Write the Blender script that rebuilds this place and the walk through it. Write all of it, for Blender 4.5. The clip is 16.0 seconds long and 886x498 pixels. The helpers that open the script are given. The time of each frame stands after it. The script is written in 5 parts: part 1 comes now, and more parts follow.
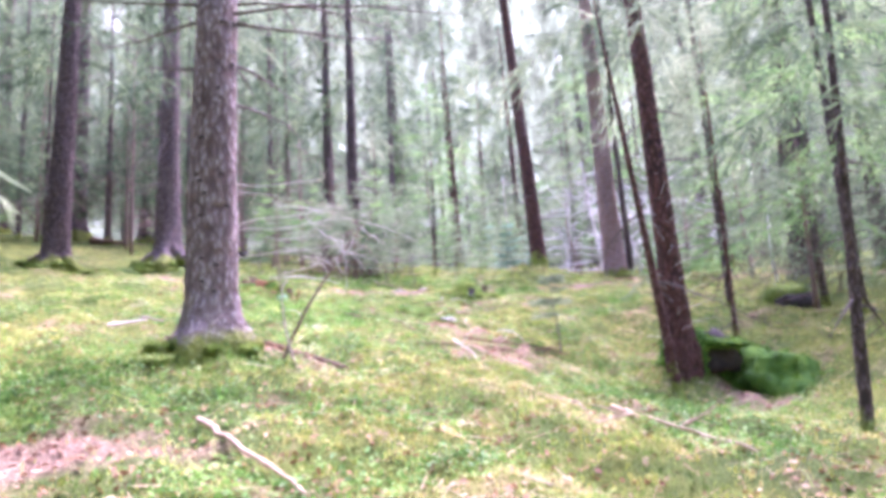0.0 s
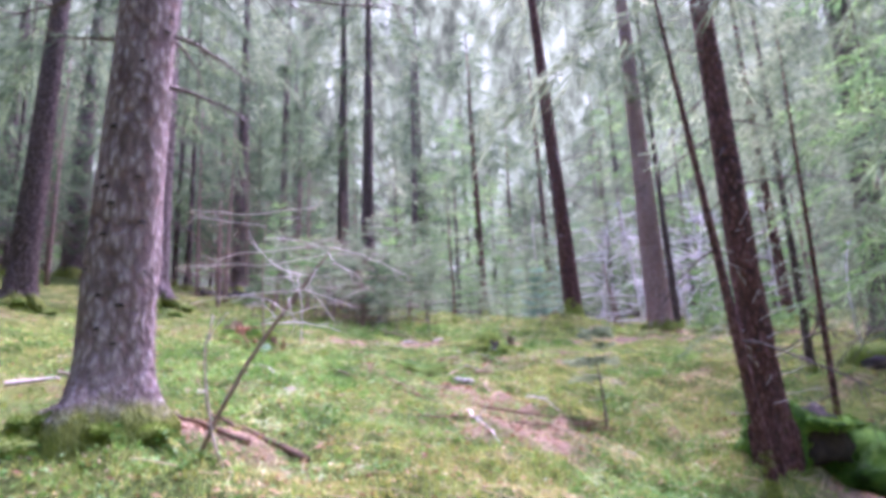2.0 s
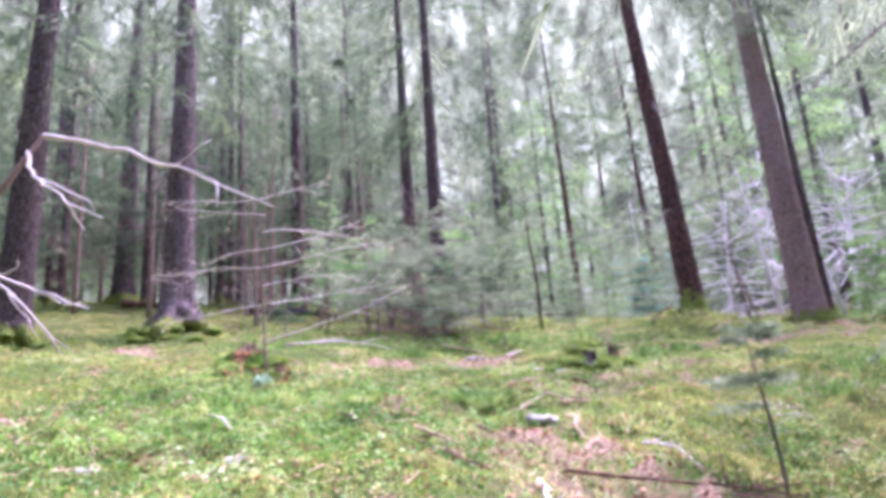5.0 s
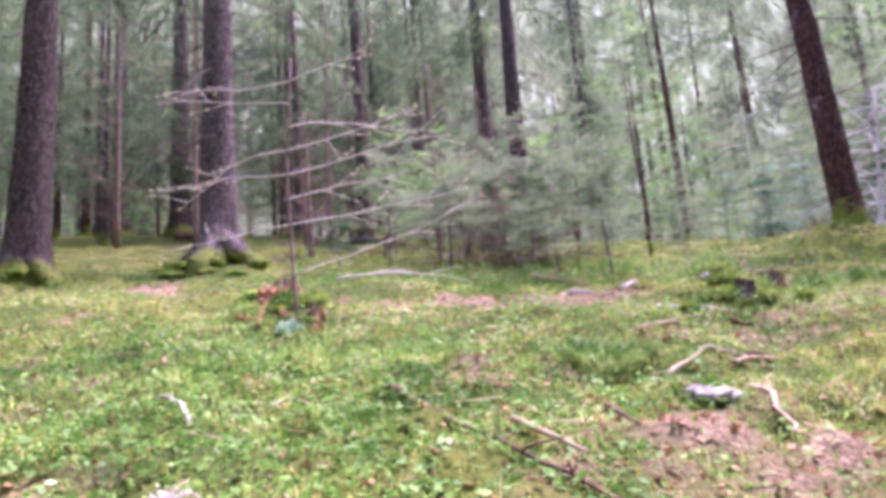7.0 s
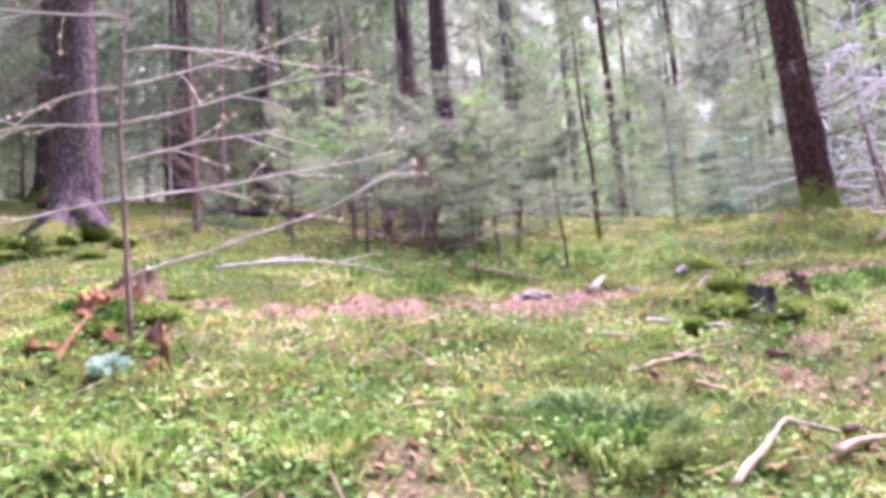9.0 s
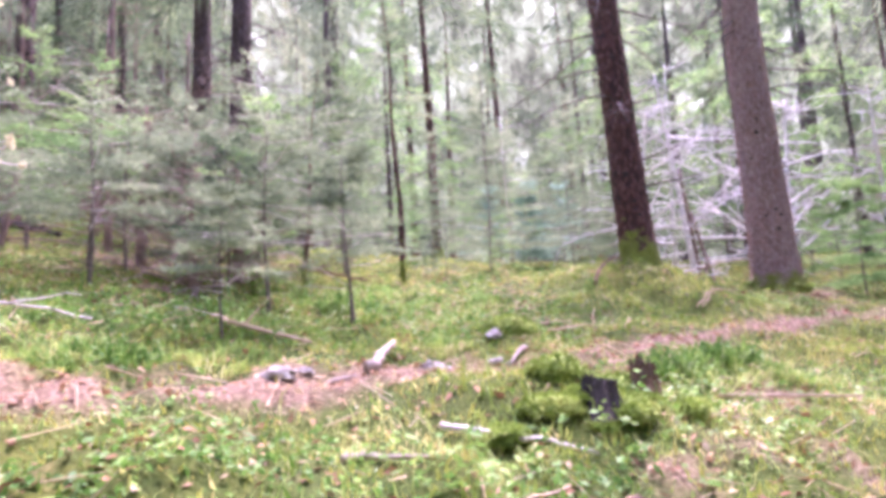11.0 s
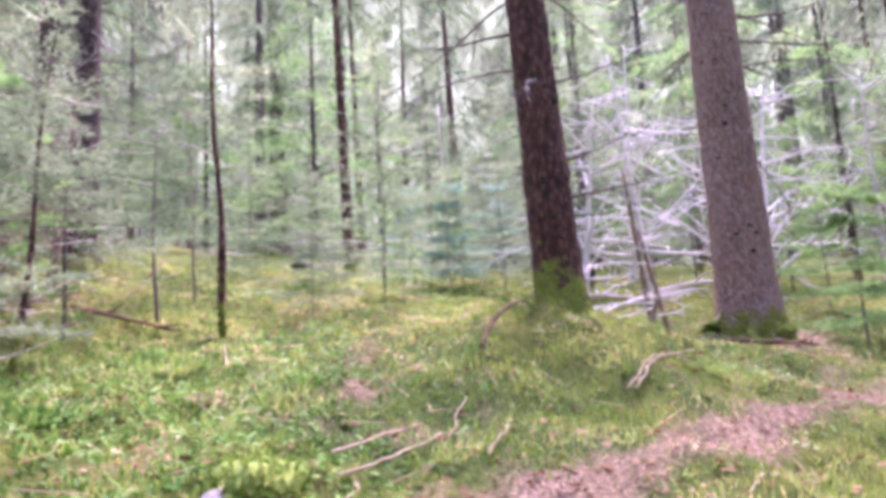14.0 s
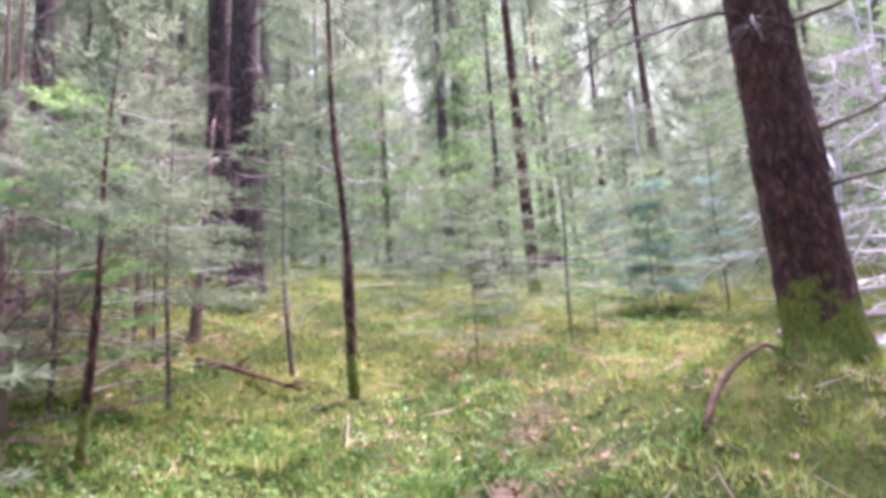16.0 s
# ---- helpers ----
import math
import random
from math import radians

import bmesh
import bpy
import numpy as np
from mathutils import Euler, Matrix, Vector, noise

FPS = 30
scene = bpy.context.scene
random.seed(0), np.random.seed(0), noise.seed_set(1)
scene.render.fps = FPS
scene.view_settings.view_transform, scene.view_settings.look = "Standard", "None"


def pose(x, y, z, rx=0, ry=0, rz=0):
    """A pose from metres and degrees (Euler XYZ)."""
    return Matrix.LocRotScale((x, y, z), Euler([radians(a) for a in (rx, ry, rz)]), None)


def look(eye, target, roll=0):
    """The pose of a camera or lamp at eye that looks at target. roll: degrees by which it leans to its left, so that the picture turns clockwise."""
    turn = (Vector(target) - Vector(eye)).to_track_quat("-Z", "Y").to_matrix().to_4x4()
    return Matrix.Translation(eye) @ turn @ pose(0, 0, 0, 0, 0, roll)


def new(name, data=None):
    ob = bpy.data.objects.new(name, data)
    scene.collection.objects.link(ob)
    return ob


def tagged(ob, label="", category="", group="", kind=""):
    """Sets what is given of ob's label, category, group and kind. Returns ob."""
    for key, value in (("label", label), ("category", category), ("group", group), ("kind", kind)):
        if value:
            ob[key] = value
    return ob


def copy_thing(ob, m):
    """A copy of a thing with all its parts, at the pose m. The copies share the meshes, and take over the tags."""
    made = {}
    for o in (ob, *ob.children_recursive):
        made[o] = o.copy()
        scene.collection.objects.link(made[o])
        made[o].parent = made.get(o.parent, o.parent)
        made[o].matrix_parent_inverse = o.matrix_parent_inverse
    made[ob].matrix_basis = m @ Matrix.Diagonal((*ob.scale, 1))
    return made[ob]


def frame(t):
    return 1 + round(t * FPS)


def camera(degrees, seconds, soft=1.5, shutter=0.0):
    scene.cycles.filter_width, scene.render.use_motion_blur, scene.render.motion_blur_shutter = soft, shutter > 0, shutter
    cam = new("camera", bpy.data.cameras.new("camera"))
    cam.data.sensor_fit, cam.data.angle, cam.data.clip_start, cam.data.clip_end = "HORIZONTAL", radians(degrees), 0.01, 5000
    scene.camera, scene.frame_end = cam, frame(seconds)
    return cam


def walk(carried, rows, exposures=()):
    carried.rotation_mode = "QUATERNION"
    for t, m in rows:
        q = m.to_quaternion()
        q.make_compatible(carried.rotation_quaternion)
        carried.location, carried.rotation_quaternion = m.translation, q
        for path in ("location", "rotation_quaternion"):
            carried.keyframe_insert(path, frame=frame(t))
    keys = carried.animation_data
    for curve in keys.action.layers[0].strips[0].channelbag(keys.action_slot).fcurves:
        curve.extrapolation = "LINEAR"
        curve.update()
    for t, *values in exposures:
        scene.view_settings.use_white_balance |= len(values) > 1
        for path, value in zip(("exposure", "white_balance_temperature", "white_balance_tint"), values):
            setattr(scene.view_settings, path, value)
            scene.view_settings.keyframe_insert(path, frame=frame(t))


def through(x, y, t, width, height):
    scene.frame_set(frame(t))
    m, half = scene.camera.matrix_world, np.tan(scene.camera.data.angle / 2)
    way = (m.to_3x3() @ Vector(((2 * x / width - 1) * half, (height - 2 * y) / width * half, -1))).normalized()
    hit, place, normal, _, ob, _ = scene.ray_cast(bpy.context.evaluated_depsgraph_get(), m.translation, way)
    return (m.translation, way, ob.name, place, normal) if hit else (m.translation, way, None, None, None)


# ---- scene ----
cam = camera(64.0, 16.0, soft=4.3)
PATH = [
    (0, (0.000, 0.000, 1.300), (0.031, 1.964, 1.678), -3.65),
    (0.5, (0.012, 0.527, 1.462), (0.036, 2.477, 1.909), -3.02),
    (1, (0.014, 1.296, 1.565), (0.163, 3.204, 2.145), -3.35),
    (1.5, (0.108, 1.885, 1.608), (0.200, 3.820, 2.107), -3.28),
    (2, (0.208, 2.488, 1.713), (0.168, 4.422, 2.223), -2.23),
    (2.5, (0.261, 3.098, 1.774), (0.389, 5.004, 2.364), -3.59),
    (3, (0.287, 3.790, 1.835), (0.406, 5.704, 2.402), -4.94),
    (3.5, (0.359, 4.303, 2.017), (0.307, 6.223, 2.577), -5.04),
    (4, (0.387, 4.929, 2.122), (0.326, 6.858, 2.645), -6.06),
    (4.5, (0.436, 5.562, 2.156), (0.279, 7.477, 2.711), -5.44),
    (5, (0.526, 6.138, 2.260), (0.219, 8.036, 2.809), -4.37),
    (7.5, (-0.230, 9.186, 2.864), (-0.800, 11.080, 3.161), -4.39),
    (8, (-0.394, 9.597, 3.091), (-0.989, 11.493, 3.315), -4.35),
    (8.5, (-0.570, 9.989, 3.126), (-0.945, 11.944, 3.325), -4.67),
    (9, (-0.574, 10.579, 3.192), (-0.896, 12.534, 3.460), -4.49),
    (9.5, (-0.500, 11.040, 3.327), (-0.739, 13.005, 3.615), -3.82),
    (10, (-0.524, 11.542, 3.368), (-0.375, 13.500, 3.746), -2.78),
    (12.5, (0.518, 13.653, 3.917), (0.712, 15.631, 4.141), -2.90),
    (13, (0.756, 14.134, 4.028), (0.966, 16.100, 4.326), -2.33),
    (13.5, (1.026, 14.594, 4.260), (1.418, 16.537, 4.526), -3.16),
    (14, (1.329, 14.978, 4.346), (1.570, 16.941, 4.645), -3.10),
    (14.5, (1.491, 15.437, 4.363), (1.543, 17.410, 4.685), -2.16),
    (15, (1.554, 15.781, 4.495), (1.424, 17.765, 4.715), -1.85),
    (15.5, (1.641, 16.177, 4.691), (1.255, 18.128, 4.898), -3.23),
    (16, (1.635, 16.695, 4.756), (1.314, 18.637, 5.107), -3.86),
]
EXPOSURES = [(0, 3.48, 5600, 62), (1, 3.45, 5500, 62), (1.6, 3.0, 5500, 61), (2.1, 2.95, 5500, 61), (2.6, 3.12, 5450, 61), (4.5, 3.14, 5550, 60), (8, 2.9, 5950, 64), (9.5, 3.33, 5950, 67), (12.5, 3.38, 6000, 66), (14.5, 3.30, 5950, 62), (16, 3.20, 5950, 60)]
walk(cam, [(t, look(eye, target, roll)) for t, eye, target, roll in PATH], EXPOSURES)

# ---- world, sun ----
world = bpy.data.worlds.new("overcast_sky")
world.use_nodes = True
scene.world = world
wn = world.node_tree
sky = wn.nodes.new("ShaderNodeTexSky")
sky.sky_type = "NISHITA"
sky.sun_disc = False
sky.sun_elevation, sky.sun_rotation = radians(52), radians(20)
sky.air_density, sky.dust_density = 1.0, 4.0
wn.links.new(sky.outputs["Color"], wn.nodes["Background"].inputs["Color"])
wn.nodes["Background"].inputs["Strength"].default_value = 0.15
sun_data = bpy.data.lights.new("sun", "SUN")
sun_data.energy, sun_data.angle, sun_data.color = 1.4, radians(25), (1.0, 0.97, 0.92)
sun = new("sun", sun_data)
sun.matrix_world = look((10, 20, 30), (0, 8, 0))



# ---- materials ----
def nodes_of(name):
    m = bpy.data.materials.new(name)
    m.use_nodes = True
    return m, m.node_tree, m.node_tree.nodes["Principled BSDF"]


def ramp_node(nt, stops):
    r = nt.nodes.new("ShaderNodeValToRGB")
    e = r.color_ramp.elements
    while len(e) < len(stops):
        e.new(0.5)
    for k, (p, c) in enumerate(stops):
        e[k].position, e[k].color = p, (*c, 1)
    return r


def noise_node(nt, scale, coords="Object", detail=6.0, stretch=(1, 1, 1), rough=0.6):
    tc = nt.nodes.new("ShaderNodeTexCoord")
    mp = nt.nodes.new("ShaderNodeMapping")
    mp.inputs["Scale"].default_value = stretch
    n = nt.nodes.new("ShaderNodeTexNoise")
    n.inputs["Scale"].default_value, n.inputs["Detail"].default_value, n.inputs["Roughness"].default_value = scale, detail, rough
    nt.links.new(tc.outputs[coords], mp.inputs["Vector"])
    nt.links.new(mp.outputs["Vector"], n.inputs["Vector"])
    return n


def mix_node(nt, a, b, fac, mode="MIX"):
    m = nt.nodes.new("ShaderNodeMix")
    m.data_type, m.blend_type = "RGBA", mode
    for sock, v in ((m.inputs[6], a), (m.inputs[7], b), (m.inputs[0], fac)):
        if isinstance(v, (int, float)):
            sock.default_value = v
        elif isinstance(v, tuple):
            sock.default_value = (*v, 1)
        else:
            nt.links.new(v, sock)
    return m


def bump_node(nt, bsdf, height, strength, dist):
    b = nt.nodes.new("ShaderNodeBump")
    b.inputs["Strength"].default_value, b.inputs["Distance"].default_value = strength, dist
    nt.links.new(height, b.inputs["Height"])
    nt.links.new(b.outputs["Normal"], bsdf.inputs["Normal"])


def bark_material(name, dark, mid, light, flake=28.0, moss_top=0.45, knots=False):
    """Flaky spruce bark: plates at hand size, fine grain, lichen and a mossy foot."""
    m, nt, bsdf = nodes_of(name)
    tc = nt.nodes.new("ShaderNodeTexCoord")
    mp = nt.nodes.new("ShaderNodeMapping")
    mp.inputs["Scale"].default_value = (1, 1, 0.45)
    nt.links.new(tc.outputs["Object"], mp.inputs["Vector"])
    warp = noise_node(nt, 9.0, stretch=(1, 1, 0.5))
    add = nt.nodes.new("ShaderNodeMixRGB")
    add.blend_type, add.inputs[0].default_value = "ADD", 0.14
    nt.links.new(mp.outputs["Vector"], add.inputs[1])
    nt.links.new(warp.outputs["Color"], add.inputs[2])
    vor = nt.nodes.new("ShaderNodeTexVoronoi")
    vor.feature = "F1"
    vor.inputs["Scale"].default_value = flake
    nt.links.new(add.outputs["Color"], vor.inputs["Vector"])
    big = noise_node(nt, 1.3, stretch=(1, 1, 0.35))
    fine = noise_node(nt, 60.0, stretch=(1, 1, 0.4))
    r = ramp_node(nt, [(0.3, dark), (0.5, mid), (0.72, light)])
    nt.links.new(big.outputs["Fac"], r.inputs["Fac"])
    plate = ramp_node(nt, [(0.1, light), (0.42, mid), (0.75, dark)])
    nt.links.new(vor.outputs["Distance"], plate.inputs["Fac"])
    rust = noise_node(nt, 11.0, stretch=(1, 1, 0.7), rough=0.75)
    rr = ramp_node(nt, [(0.52, (0, 0, 0)), (0.68, (0.75, 0.75, 0.75))])
    nt.links.new(rust.outputs["Fac"], rr.inputs["Fac"])
    c0 = mix_node(nt, plate.outputs["Color"], tuple(0.5 * (d + m) * k for d, m, k in zip(dark, mid, (1.35, 0.95, 0.8))), rr.outputs["Color"])
    c1 = mix_node(nt, r.outputs["Color"], c0.outputs[2], 0.72)
    c2 = mix_node(nt, c1.outputs[2], fine.outputs["Color"], 0.18, "OVERLAY")
    # moss on the foot of the trunk
    sep = nt.nodes.new("ShaderNodeSeparateXYZ")
    nt.links.new(tc.outputs["Object"], sep.inputs["Vector"])
    mn = noise_node(nt, 4.0)
    ma = nt.nodes.new("ShaderNodeMath")
    ma.operation = "MULTIPLY_ADD"
    ma.inputs[1].default_value, ma.inputs[2].default_value = 1.6 * moss_top, -0.38 * moss_top
    nt.links.new(mn.outputs["Fac"], ma.inputs[0])
    ms = nt.nodes.new("ShaderNodeMath")
    ms.operation = "SUBTRACT"
    nt.links.new(ma.outputs[0], ms.inputs[0])
    nt.links.new(sep.outputs["Z"], ms.inputs[1])
    mr = nt.nodes.new("ShaderNodeMapRange")
    mr.inputs["From Min"].default_value, mr.inputs["From Max"].default_value = -0.05, 0.12
    nt.links.new(ms.outputs[0], mr.inputs["Value"])
    mossc = ramp_node(nt, [(0.3, (0.12, 0.19, 0.02)), (0.7, (0.38, 0.45, 0.06))])
    nt.links.new(fine.outputs["Fac"], mossc.inputs["Fac"])
    c3 = mix_node(nt, c2.outputs[2], mossc.outputs["Color"], mr.outputs["Result"])
    nt.links.new(c3.outputs[2], bsdf.inputs["Base Color"])
    bsdf.inputs["Roughness"].default_value = 0.92
    hs = nt.nodes.new("ShaderNodeMath")
    hs.operation = "MULTIPLY_ADD"
    hs.inputs[1].default_value = -1.0
    nt.links.new(vor.outputs["Distance"], hs.inputs[0])
    nt.links.new(fine.outputs["Fac"], hs.inputs[2])
    bump_node(nt, bsdf, hs.outputs[0], 1.0, 0.09)
    return m


def plain_material(name, stops, scale=8.0, rough=0.85, bump=0.4, dist=0.01, coords="Object", stretch=(1, 1, 1)):
    m, nt, bsdf = nodes_of(name)
    n = noise_node(nt, scale, coords, stretch=stretch)
    n2 = noise_node(nt, scale * 7, coords, stretch=stretch)
    r = ramp_node(nt, stops)
    nt.links.new(n.outputs["Fac"], r.inputs["Fac"])
    c = mix_node(nt, r.outputs["Color"], n2.outputs["Color"], 0.15, "OVERLAY")
    nt.links.new(c.outputs[2], bsdf.inputs["Base Color"])
    bsdf.inputs["Roughness"].default_value = rough
    if bump:
        bump_node(nt, bsdf, n2.outputs["Fac"], bump, dist)
    return m


def leaf_material(name, stops, through=0.35, rough=0.7):
    """Leaves, needles and blades: each its own shade, with light shining through."""
    m, nt, bsdf = nodes_of(name)
    geo = nt.nodes.new("ShaderNodeNewGeometry")
    r = ramp_node(nt, stops)
    pn = noise_node(nt, 1.1, "Object", 5.0, rough=0.7)
    ad = nt.nodes.new("ShaderNodeMath")
    ad.operation = "MULTIPLY_ADD"
    ad.inputs[1].default_value, ad.inputs[2].default_value = 0.24, -0.92
    nt.links.new(geo.outputs["Random Per Island"], ad.inputs[0])
    ad2 = nt.nodes.new("ShaderNodeMath")
    ad2.operation = "MULTIPLY_ADD"
    ad2.inputs[1].default_value = 2.6
    nt.links.new(pn.outputs["Fac"], ad2.inputs[0])
    nt.links.new(ad.outputs[0], ad2.inputs[2])
    nt.links.new(ad2.outputs[0], r.inputs["Fac"])
    nt.links.new(r.outputs["Color"], bsdf.inputs["Base Color"])
    bsdf.inputs["Roughness"].default_value = rough
    bsdf.inputs["Specular IOR Level"].default_value = 0.25
    tr = nt.nodes.new("ShaderNodeBsdfTranslucent")
    nt.links.new(r.outputs["Color"], tr.inputs["Color"])
    mx = nt.nodes.new("ShaderNodeMixShader")
    mx.inputs[0].default_value = through
    nt.links.new(bsdf.outputs[0], mx.inputs[1])
    nt.links.new(tr.outputs[0], mx.inputs[2])
    nt.links.new(mx.outputs[0], nt.nodes["Material Output"].inputs["Surface"])
    return m


BARK_GREY = bark_material("bark_grey_violet", (0.12, 0.075, 0.068), (0.34, 0.27, 0.26), (0.76, 0.69, 0.68), 17, 0.3)
BARK_MID = bark_material("bark_brown_grey", (0.045, 0.03, 0.028), (0.125, 0.086, 0.08), (0.29, 0.225, 0.215), 22, 0.55)
BARK_OLD = bark_material("bark_old_violet_grey", (0.075, 0.05, 0.05), (0.22, 0.165, 0.165), (0.47, 0.40, 0.41), 22, 0.5)
BARK_DARK = bark_material("bark_dark_red_brown", (0.03, 0.013, 0.011), (0.15, 0.056, 0.043), (0.33, 0.18, 0.15), 20, 1.05)
BARK_STRIPPED = bark_material("bark_dark_without_moss", (0.03, 0.013, 0.011), (0.15, 0.056, 0.043), (0.33, 0.18, 0.15), 20, -2.0)
BARK_PINK = bark_material("bark_pale_pinkish", (0.26, 0.15, 0.12), (0.50, 0.35, 0.305), (0.70, 0.57, 0.53), 30, 0.5)
TWIG_DARK = plain_material("dead_twig_dark", [(0.3, (0.06, 0.045, 0.04)), (0.7, (0.17, 0.14, 0.125))], 20)
TWIG_BONE = plain_material("sun_bleached_twigs", [(0.3, (0.52, 0.51, 0.52)), (0.7, (0.84, 0.83, 0.84))], 16)
TWIG_WEATHER = plain_material("dead_twig_weathered", [(0.3, (0.28, 0.22, 0.20)), (0.7, (0.52, 0.45, 0.42))], 20)
TWIG_PALE = plain_material("dead_twig_bleached", [(0.3, (0.46, 0.40, 0.38)), (0.7, (0.72, 0.67, 0.65))], 20)
WOOD_TAN = plain_material("bare_stick_wood", [(0.3, (0.26, 0.18, 0.11)), (0.7, (0.55, 0.43, 0.30))], 14, stretch=(1, 1, 4))
WOOD_GREY = plain_material("weathered_grey_wood", [(0.3, (0.15, 0.115, 0.09)), (0.5, (0.30, 0.25, 0.21)), (0.7, (0.48, 0.42, 0.36))], 11, stretch=(1, 4, 1))
WOOD_ORANGE = plain_material("orange_rotten_wood", [(0.3, (0.07, 0.028, 0.010)), (0.5, (0.20, 0.085, 0.025)), (0.7, (0.42, 0.19, 0.05))], 14, bump=0.8, dist=0.02)
WOOD_ROT = plain_material("rotten_wood", [(0.3, (0.05, 0.03, 0.025)), (0.6, (0.20, 0.11, 0.06)), (0.8, (0.34, 0.20, 0.10))], 7, bump=0.9, dist=0.03)
WOOD_BLACK = plain_material("wet_black_wood", [(0.3, (0.012, 0.010, 0.010)), (0.7, (0.06, 0.045, 0.04))], 9, bump=0.8, dist=0.03)
MOSS = plain_material("moss_cushion", [(0.25, (0.10, 0.17, 0.025)), (0.5, (0.18, 0.26, 0.045)), (0.75, (0.28, 0.34, 0.07))], 6, rough=1.0, bump=0.5, dist=0.01)
MOSS_DEEP = plain_material("moss_deep_green", [(0.25, (0.02, 0.065, 0.008)), (0.5, (0.06, 0.17, 0.015)), (0.75, (0.15, 0.30, 0.03))], 5, rough=1.0, bump=1.0, dist=0.04)
STONE = plain_material("lichen_stone", [(0.32, (0.12, 0.115, 0.10)), (0.48, (0.30, 0.285, 0.255)), (0.62, (0.52, 0.50, 0.46))], 11, bump=0.7, dist=0.02)
NEEDLE = leaf_material("spruce_needles", [(0.12, (0.045, 0.08, 0.045)), (0.5, (0.12, 0.19, 0.10)), (0.88, (0.27, 0.37, 0.18))], 0.5)
NEEDLE_PALE = leaf_material("spruce_needles_pale", [(0.12, (0.10, 0.15, 0.085)), (0.5, (0.23, 0.31, 0.18)), (0.88, (0.43, 0.50, 0.32))], 0.5)
NEEDLE_BRIGHT = leaf_material("young_needles_bright", [(0.12, (0.09, 0.20, 0.065)), (0.5, (0.22, 0.40, 0.14)), (0.88, (0.42, 0.60, 0.24))], 0.5)
GRASS = leaf_material("grass_blades", [(0.08, (0.05, 0.14, 0.02)), (0.42, (0.20, 0.37, 0.07)), (0.75, (0.46, 0.55, 0.18)), (0.95, (0.70, 0.66, 0.40))], 0.35)
MOSS_FROND = leaf_material("moss_fronds", [(0.06, (0.035, 0.085, 0.012)), (0.32, (0.16, 0.28, 0.04)), (0.55, (0.42, 0.46, 0.09)), (0.76, (0.64, 0.57, 0.22)), (0.93, (0.66, 0.50, 0.32))], 0.3)
BILBERRY = leaf_material("bilberry_leaves", [(0.1, (0.045, 0.14, 0.025)), (0.5, (0.13, 0.30, 0.055)), (0.8, (0.27, 0.45, 0.10)), (0.97, (0.55, 0.66, 0.42))], 0.35, 0.5)
FROND_LIGHT = leaf_material("cushion_moss_fronds", [(0.08, (0.07, 0.15, 0.02)), (0.5, (0.27, 0.40, 0.07)), (0.9, (0.50, 0.58, 0.19))], 0.3)
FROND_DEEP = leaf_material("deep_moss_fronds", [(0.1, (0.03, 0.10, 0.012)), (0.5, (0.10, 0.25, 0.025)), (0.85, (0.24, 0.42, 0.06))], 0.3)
STRAW = leaf_material("dry_straw", [(0.1, (0.30, 0.22, 0.12)), (0.6, (0.50, 0.40, 0.24)), (0.9, (0.66, 0.57, 0.40))], 0.2)
LITTER = leaf_material("dead_leaves", [(0.1, (0.11, 0.05, 0.025)), (0.5, (0.31, 0.165, 0.085)), (0.9, (0.54, 0.37, 0.23))], 0.15)
LICHEN = leaf_material("teal_lichen", [(0.1, (0.30, 0.50, 0.38)), (0.9, (0.60, 0.78, 0.62))], 0.4)
NEEDLE_BLUE = leaf_material("bluish_needles", [(0.15, (0.12, 0.24, 0.17)), (0.5, (0.25, 0.42, 0.32)), (0.85, (0.42, 0.58, 0.46))])
HEATH = leaf_material("heathery_tussock", [(0.1, (0.03, 0.075, 0.015)), (0.5, (0.12, 0.24, 0.05)), (0.9, (0.36, 0.46, 0.16))], 0.3)
BUDS = leaf_material("pale_buds", [(0.1, (0.5, 0.46, 0.28)), (0.9, (0.75, 0.72, 0.5))], 0.3)


